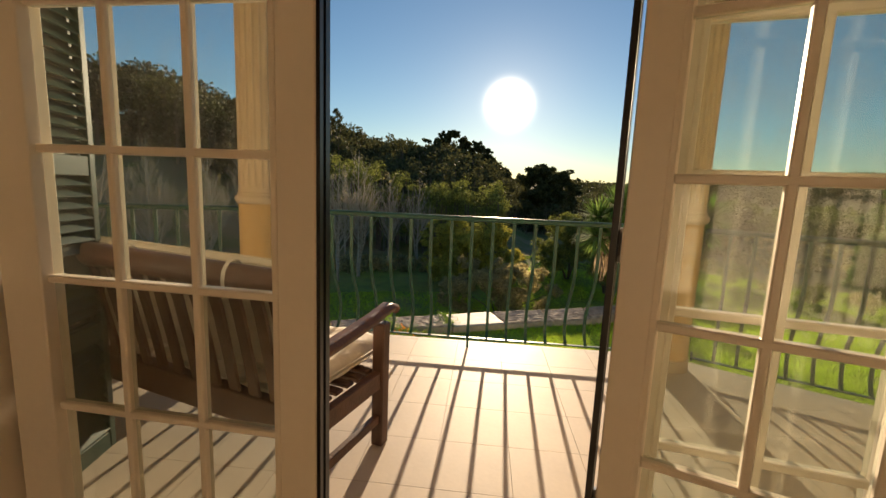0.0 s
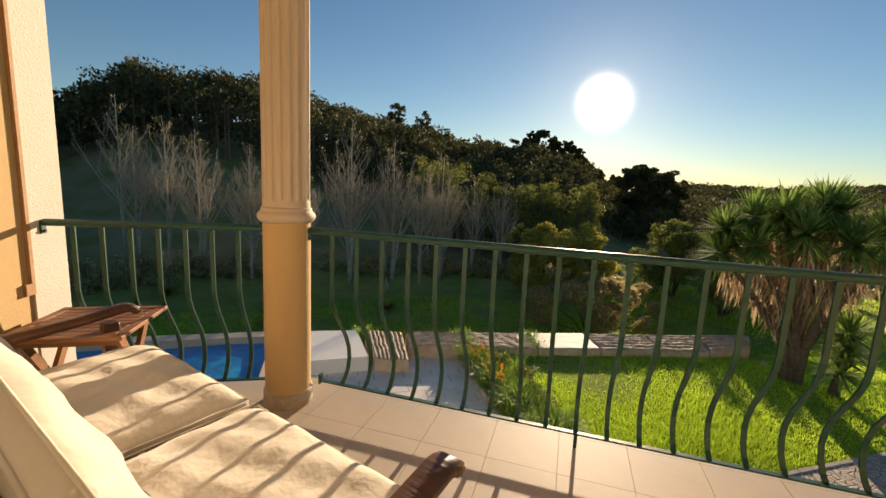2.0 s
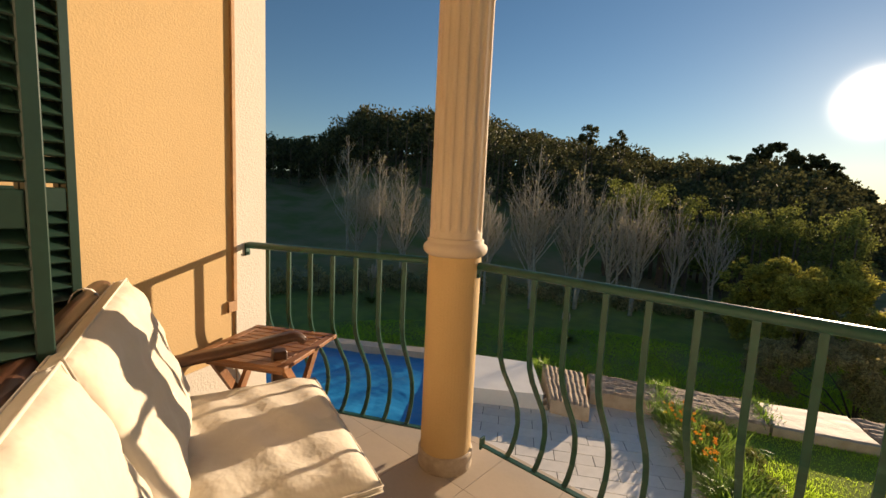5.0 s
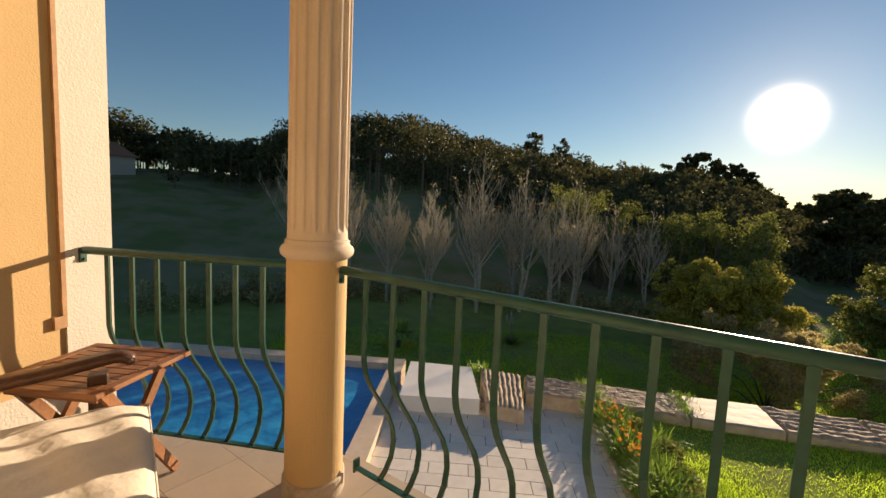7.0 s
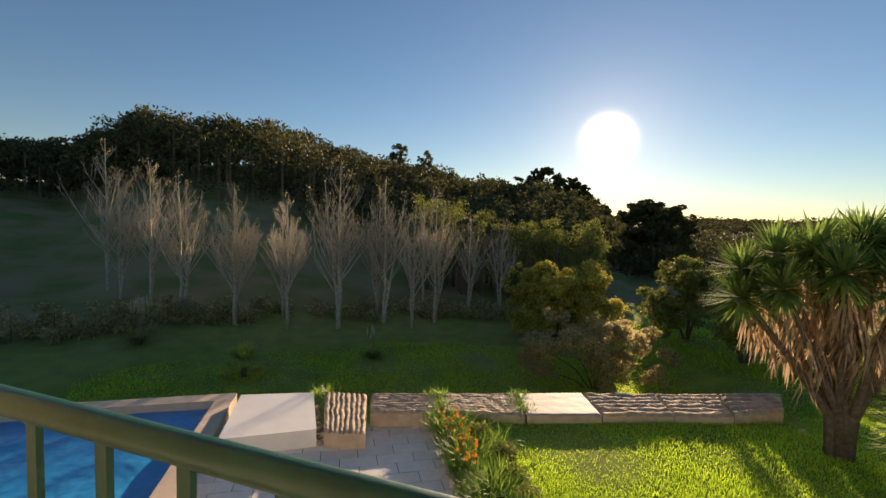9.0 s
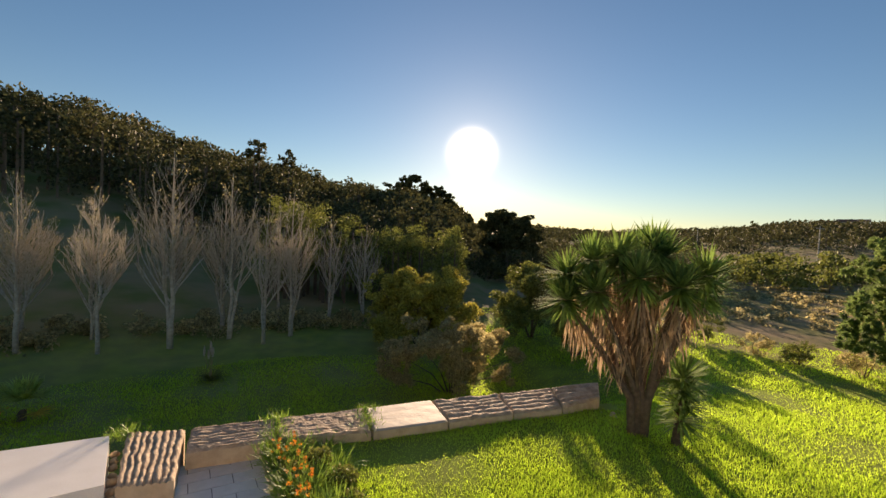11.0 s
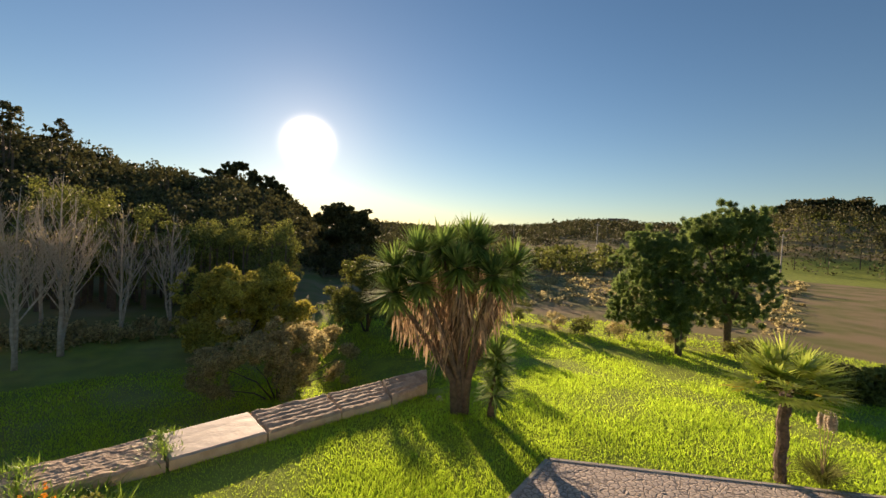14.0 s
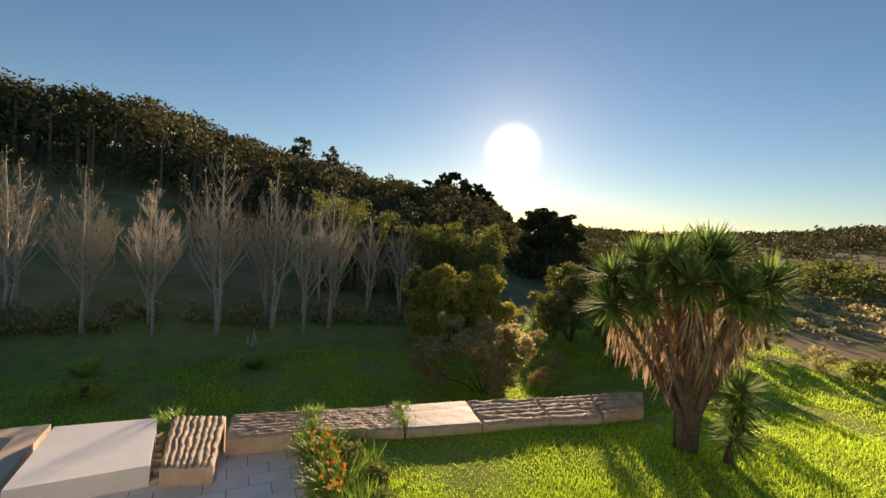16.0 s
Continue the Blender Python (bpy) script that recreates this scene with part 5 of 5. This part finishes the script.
woods("orchard", "rows of small round olive trees on the far slope", spots, rng.uniform(2.6, 3.6, len(spots)), rng.uniform(1.4, 1.9, len(spots)), 90, M_LEAF_M, 17, leaf=0.0022, umbrella=0.2)
xs, ys, azs, rs = at_polar(rng, 70, 26, 50, 66, 100)
woods("field_trees", "dark round trees beyond the dry field", list(zip(xs, ys)), rng.uniform(2.5, 5, len(xs)), rng.uniform(1.6, 3.0, len(xs)), 260, M_LEAF_M, 12, umbrella=0.3)
xs, ys, azs, rs = at_polar(rng, 420, 1, 31, 46, 130)
woods("valley_wood", "dark trees filling the valley beyond the garden", list(zip(xs, ys)), rng.uniform(3.0, 4.8, len(xs)), rng.uniform(1.8, 3.0, len(xs)), 200, M_LEAF_D, 15, leaf=0.004, umbrella=0.2)
xs = np.linspace(18.6, 25, 46)
ys = 10.2 - (xs - 18.6) * 0.62 + rng.uniform(-0.3, 0.3, 46)
woods("field_hedge", "dense dark hedge between lawn and field", list(zip(xs, ys)), rng.uniform(0.9, 1.3, 46), np.full(46, 0.7), 500, M_LEAF_M, 13, umbrella=0.2, smin=0.05)


xs, ys, azs, rs = at_polar(rng, 900, 20, 62, 33, 95)
woods("meadow_tufts", "dry straw-coloured tussocks scattered over the field", list(zip(xs, ys)), rng.uniform(0.25, 0.55, len(xs)), rng.uniform(0.4, 0.8, len(xs)), 34, M_LEAF_O, 18, umbrella=0.3, smin=0.07)


def bed():
    rng = np.random.default_rng(3)
    rnd = random.Random(3)
    t = thing("flower_bed", "overgrown bed of strappy green leaves and orange flowers", "flower bed", kind="stuff")
    items = []
    for _ in range(8500):
        f = rnd.random()
        w = rnd.random() ** 1.2
        base = e0.lerp(e1, f * 0.75) + Vector((0.858, 0.514)) * (0.08 + w * (0.95 + 0.2 * math.sin(f * 9)))
        if (base.x + 3.27) * -0.384 + (base.y - 7.18) * 0.923 > -0.05:
            continue
        hgt = 0.40 + 0.16 * math.sin(base.x * 5) * math.sin(base.y * 4)
        a = rnd.random() * 6.283
        items.append(((base.x, base.y, -2.95), (math.cos(a) * 0.5, math.sin(a) * 0.5, 1), hgt * rnd.uniform(0.7, 1.3), 0.022, rnd.uniform(0.3, 1.6)))
    part("leaves", blade_mesh(items, M_GRASSLEAF, "leaves"), None, t, "strappy green leaves", kind="stuff")
    cs = []
    for _ in range(46):
        f = rnd.random() * 0.42
        base = e0.lerp(e1, f) + Vector((0.858, 0.514)) * rnd.uniform(0.05, 0.5)
        cs.append((base.x, base.y, -2.50 + rnd.uniform(-0.1, 0.08)))
    part("flowers", faces_mesh("flowers", leaf_cloud(rng, cs, [0.03] * len(cs), 900, 0.020, 1.3), 4, M_FLOWER), None, t, "orange daisy flowers", kind="stuff")
    me = faces_mesh("shrub_leaves", leaf_cloud(rng, [(-0.95, 7.35, -2.7), (-1.25, 7.0, -2.75), (-0.4, 6.9, -2.75), (-0.1, 6.3, -2.75), (0.2, 5.8, -2.75)], [0.26, 0.24, 0.27, 0.24, 0.24], 3500, 0.03, 2.2), 4, M_LEAF_M)
    part("shrub_leaves", me, None, t, "dark glossy low foliage", kind="stuff")
    w = thing("joint_weeds", "tufts of bright green weeds growing between the blocks", "weeds", kind="stuff")
    items = []
    for cx, cy in ((-2.1, 8.3), (-2.0, 8.0), (-0.45, 8.9), (-0.3, 8.6), (-0.5, 9.3), (-4.8, 7.7), (-2.25, 8.6), (-1.9, 7.6), (1.9, 12.0), (2.6, 12.3), (3.4, 12.7)):
        for _ in range(130):
            a = rnd.random() * 6.283
            items.append(((cx + rnd.gauss(0, 0.13), cy + rnd.gauss(0, 0.13), -2.70 if cx < 1 else -4.4), (math.cos(a) * 0.5, math.sin(a) * 0.5, 1), rnd.uniform(0.1, 0.28), 0.018, rnd.uniform(0.2, 1.2)))
    part("weed_leaves", blade_mesh(items, M_GRASSLEAF, "weed_leaves"), None, w, kind="stuff")


M_GRASSLEAF = mat("strappy_leaf", (0.34, 0.50, 0.07), (0.18, 0.30, 0.05), rough=0.5, scale=3, bump=0, island=0.6, translucent=0.45)
bed()


def in_poly(px, py, poly):
    ins = np.zeros(len(px), bool)
    n = len(poly)
    for i in range(n):
        x0, y0 = poly[i]
        x1, y1 = poly[(i + 1) % n]
        c = ((y0 > py) != (y1 > py)) & (px < (x1 - x0) * (py - y0) / (y1 - y0 + 1e-12) + x0)
        ins ^= c
    return ins


def lawn_blades():
    rng = np.random.default_rng(9)
    n = 620000
    az = np.radians(rng.uniform(-62, 80, n))
    r = 4.2 * (34 / 4.2) ** rng.random(n)
    x, y = EYE0[0] + r * np.sin(az), r * np.cos(az)
    s_near = (x + 3.27) * -0.384 + (y - 7.18) * 0.923
    s_far = (x + 3.74) * -0.384 + (y - 8.04) * 0.923
    d_bed = (x + 2.04) * -0.858 + (y - 7.62) * -0.514
    along = (x + 3.74) * 0.923 + (y - 8.04) * 0.384
    upper = ((s_near < -0.02) | (along > 10.1)) & (d_bed < -0.7)
    lower = (s_far > 0.05) & (r < 21)
    gr = in_poly(x, y, [(6.55, 7.1), (14.2, 3.05), (12.6, 0.2), (2.1, 1.5), (2.5, 4.5)])
    pv = [lp(0.05, -0.05), lp(0.05, 9), lp(-9.05, 9), lp(-9.05, -0.05)]
    patch = np.array([noise.noise((a * 0.45, b * 0.45, 3.0)) for a, b in zip(x[::1], y[::1])])
    keep = (upper | lower) & ~gr & ~in_poly(x, y, pv) & (r < 30) & (rng.random(n) < np.clip(1.15 + patch * 1.3 - 0.3 * (r > 12), 0.3, 1))
    x, y, r, patch = x[keep], y[keep], r[keep], patch[keep]
    z = ground(x, y)
    h = (0.05 + 0.045 * rng.random(len(x))) * np.clip(1 + patch * 0.9, 0.5, 1.5) * np.clip(r / 12, 1, 1.1)
    w = 0.006 * np.clip(r / 6, 1, 3)
    a = rng.random(len(x)) * 6.283
    lean = rng.normal(size=(len(x), 2)) * 0.35
    root = np.stack([x, y, z - 0.01], 1)
    side = np.stack([np.cos(a) * w, np.sin(a) * w, 0 * a], 1)
    tip = root + np.stack([lean[:, 0] * h, lean[:, 1] * h, h], 1)
    tri = np.stack([root - side, root + side, tip], 1)
    tagged(part("lawn_grass", faces_mesh("lawn_grass", tri, 3, M_GRASS), None), "short bright green lawn grass, sparse in patches", "grass", kind="stuff")
    print("grass", len(x))


lawn_blades()

# ---- far things: houses, poles and wires ----


def polar(az, r):
    return EYE0[0] + r * math.sin(radians(az)), r * math.cos(radians(az))


def far_house(az, r, w, h, z, label):
    x, y = polar(az, r)
    t = thing("far_house", label, "house", pose(x, y, z, 0, 0, -az), "far houses")
    part("wall", box(bmesh.new(), -w / 2, w / 2, -3, 3, -3, h), M_HOUSE, t)
    bm = prism(bmesh.new(), [(-w / 2 - 0.4, -3.4), (w / 2 + 0.4, -3.4), (w / 2 + 0.4, 3.4), (-w / 2 - 0.4, 3.4)], h, h + 0.2)
    top = [v for v in bm.verts if v.co.z > h + 0.1]
    for v in top:
        v.co.y *= 0.05
        v.co.z += 1.3
    part("roof", bm, M_ROOF, t)
    for k in (-0.25, 0.25):
        part("window", box(bmesh.new(), k * w - 0.6, k * w + 0.6, -3.03, -2.9, 0.9, 2.2), M_GASKET, t)


for az, r, w, h in ((43.5, 345, 14, 5), (41.5, 352, 9, 4)):
    x, y = polar(az, r)
    far_house(az, r, w, h, gz(x, y) + 0.5, "far white house with tiled roof on the hilltop")
x, y = polar(-76.0, 80)
hut = thing("stone_hut", "small old hut with an orange tiled roof on the hillside", "hut", pose(x, y, gz(x, y), 0, 0, 80), "")
part("wall", box(bmesh.new(), -3.7, 3.7, -3, 3, -1.5, 2.4), M_HOUSE, hut)
bm = prism(bmesh.new(), [(-4.2, -3.4), (4.2, -3.4), (4.2, 3.4), (-4.2, 3.4)], 2.4, 2.75)
for v in [v for v in bm.verts if v.co.z > 2.7]:
    v.co.x, v.co.y, v.co.z = v.co.x * 0.4, v.co.y * 0.05, 4.6
part("roof", bm, M_ROOF, hut, "orange clay tile roof")
part("window", box(bmesh.new(), -0.6, 0.6, -3.02, -2.95, 0.5, 1.8), M_GASKET, hut)
part("chimney", box(bmesh.new(), -2.6, -1.8, 0.4, 1.2, 3.2, 5.4), M_HOUSE, hut)
poles = []
for az, r in ((41.2, 120), (30.5, 170), (60, 100)):
    x, y = polar(az, r)
    z = gz(x, y)
    t = thing("power_pole", "slim pale concrete power pole in the field", "utility pole", pose(x, y, z), "power poles")
    part("pole", tube(bmesh.new(), [(0, 0, -0.3), (0, 0, 8.5)], [0.16, 0.09], 8), M_KERB, t)
    part("crossarm", box(bmesh.new(), -0.9, 0.9, -0.06, 0.06, 8.0, 8.12), M_KERB, t)
    poles.append(Vector((x, y, z + 8.1)))
x, y = polar(28, 58)
a0 = Vector((x, y, -2.6))
x, y = polar(50, 62)
b0 = Vector((x, y, -2.4))
for k in range(3):
    off = Vector((0, 0, 0.35 * k))
    pts = [a0.lerp(b0, f / 8) + off - Vector((0, 0, 0.8 * (1 - (f / 4 - 1) ** 2))) for f in range(9)]
    tagged(part("power_cable", tube(bmesh.new(), pts, 0.02, 4), M_WIRE), "thin pale overhead cable across the field", "cable", "power cables")

# ---- deck paving, laid last ----
paving = thing("deck", "large pale rectangular pavers in running bond beside the pool", "paved deck", kind="structure")
DPOLY = [Vector(p) for p in (lp(0.0, 1.2), (-3.3, 7.35), (-2.17, 7.80), (2.40, 0.36), lp(0.0, 8.9))]
part("joint_bed", prism(bmesh.new(), [tuple(p) for p in DPOLY], -3.6, DECK_Z - 0.012), M_JOINT, paving, "dark grey joint mortar")
area = sum(DPOLY[i].x * DPOLY[(i + 1) % len(DPOLY)].y - DPOLY[(i + 1) % len(DPOLY)].x * DPOLY[i].y for i in range(len(DPOLY)))
dpoly = DPOLY if area < 0 else list(reversed(DPOLY))
TW, TD = 0.66, 0.31


def clip_any(pts, poly_cw):
    for a, b in zip(poly_cw, poly_cw[1:] + poly_cw[:1]):
        pts = clip_poly(pts, a, b)
        if len(pts) < 3:
            return []
    return pts


shared = None
for j in range(0, 38):
    for i in range(-1, 13):
        a0_ = i * TW + (0.5 * TW if j % 2 else 0.0)
        b0_ = 0.1 + j * TD
        rect = [Vector(lp(a0_ + u, b0_ + v)) for u, v in ((0.007, 0.007), (TW - 0.007, 0.007), (TW - 0.007, TD - 0.007), (0.007, TD - 0.007))]
        ins = clip_any(list(rect), dpoly)
        if len(ins) < 3:
            continue
        base = Vector(lp(a0_, b0_))
        whole = len(ins) == 4 and all((p - q).length < 1e-5 for p, q in zip(ins, rect))
        if whole and shared is not None:
            p = part("paver", shared, None, paving)
        else:
            bm = prism(bmesh.new(), [tuple(q - base) for q in ins], -0.011, 0.0)
            p = part("paver", bm, M_DECK, paving)
            if whole:
                shared = p.data
        p.location = (base.x, base.y, DECK_Z + 0.002 * math.sin(i * 3.3 + j * 1.7))
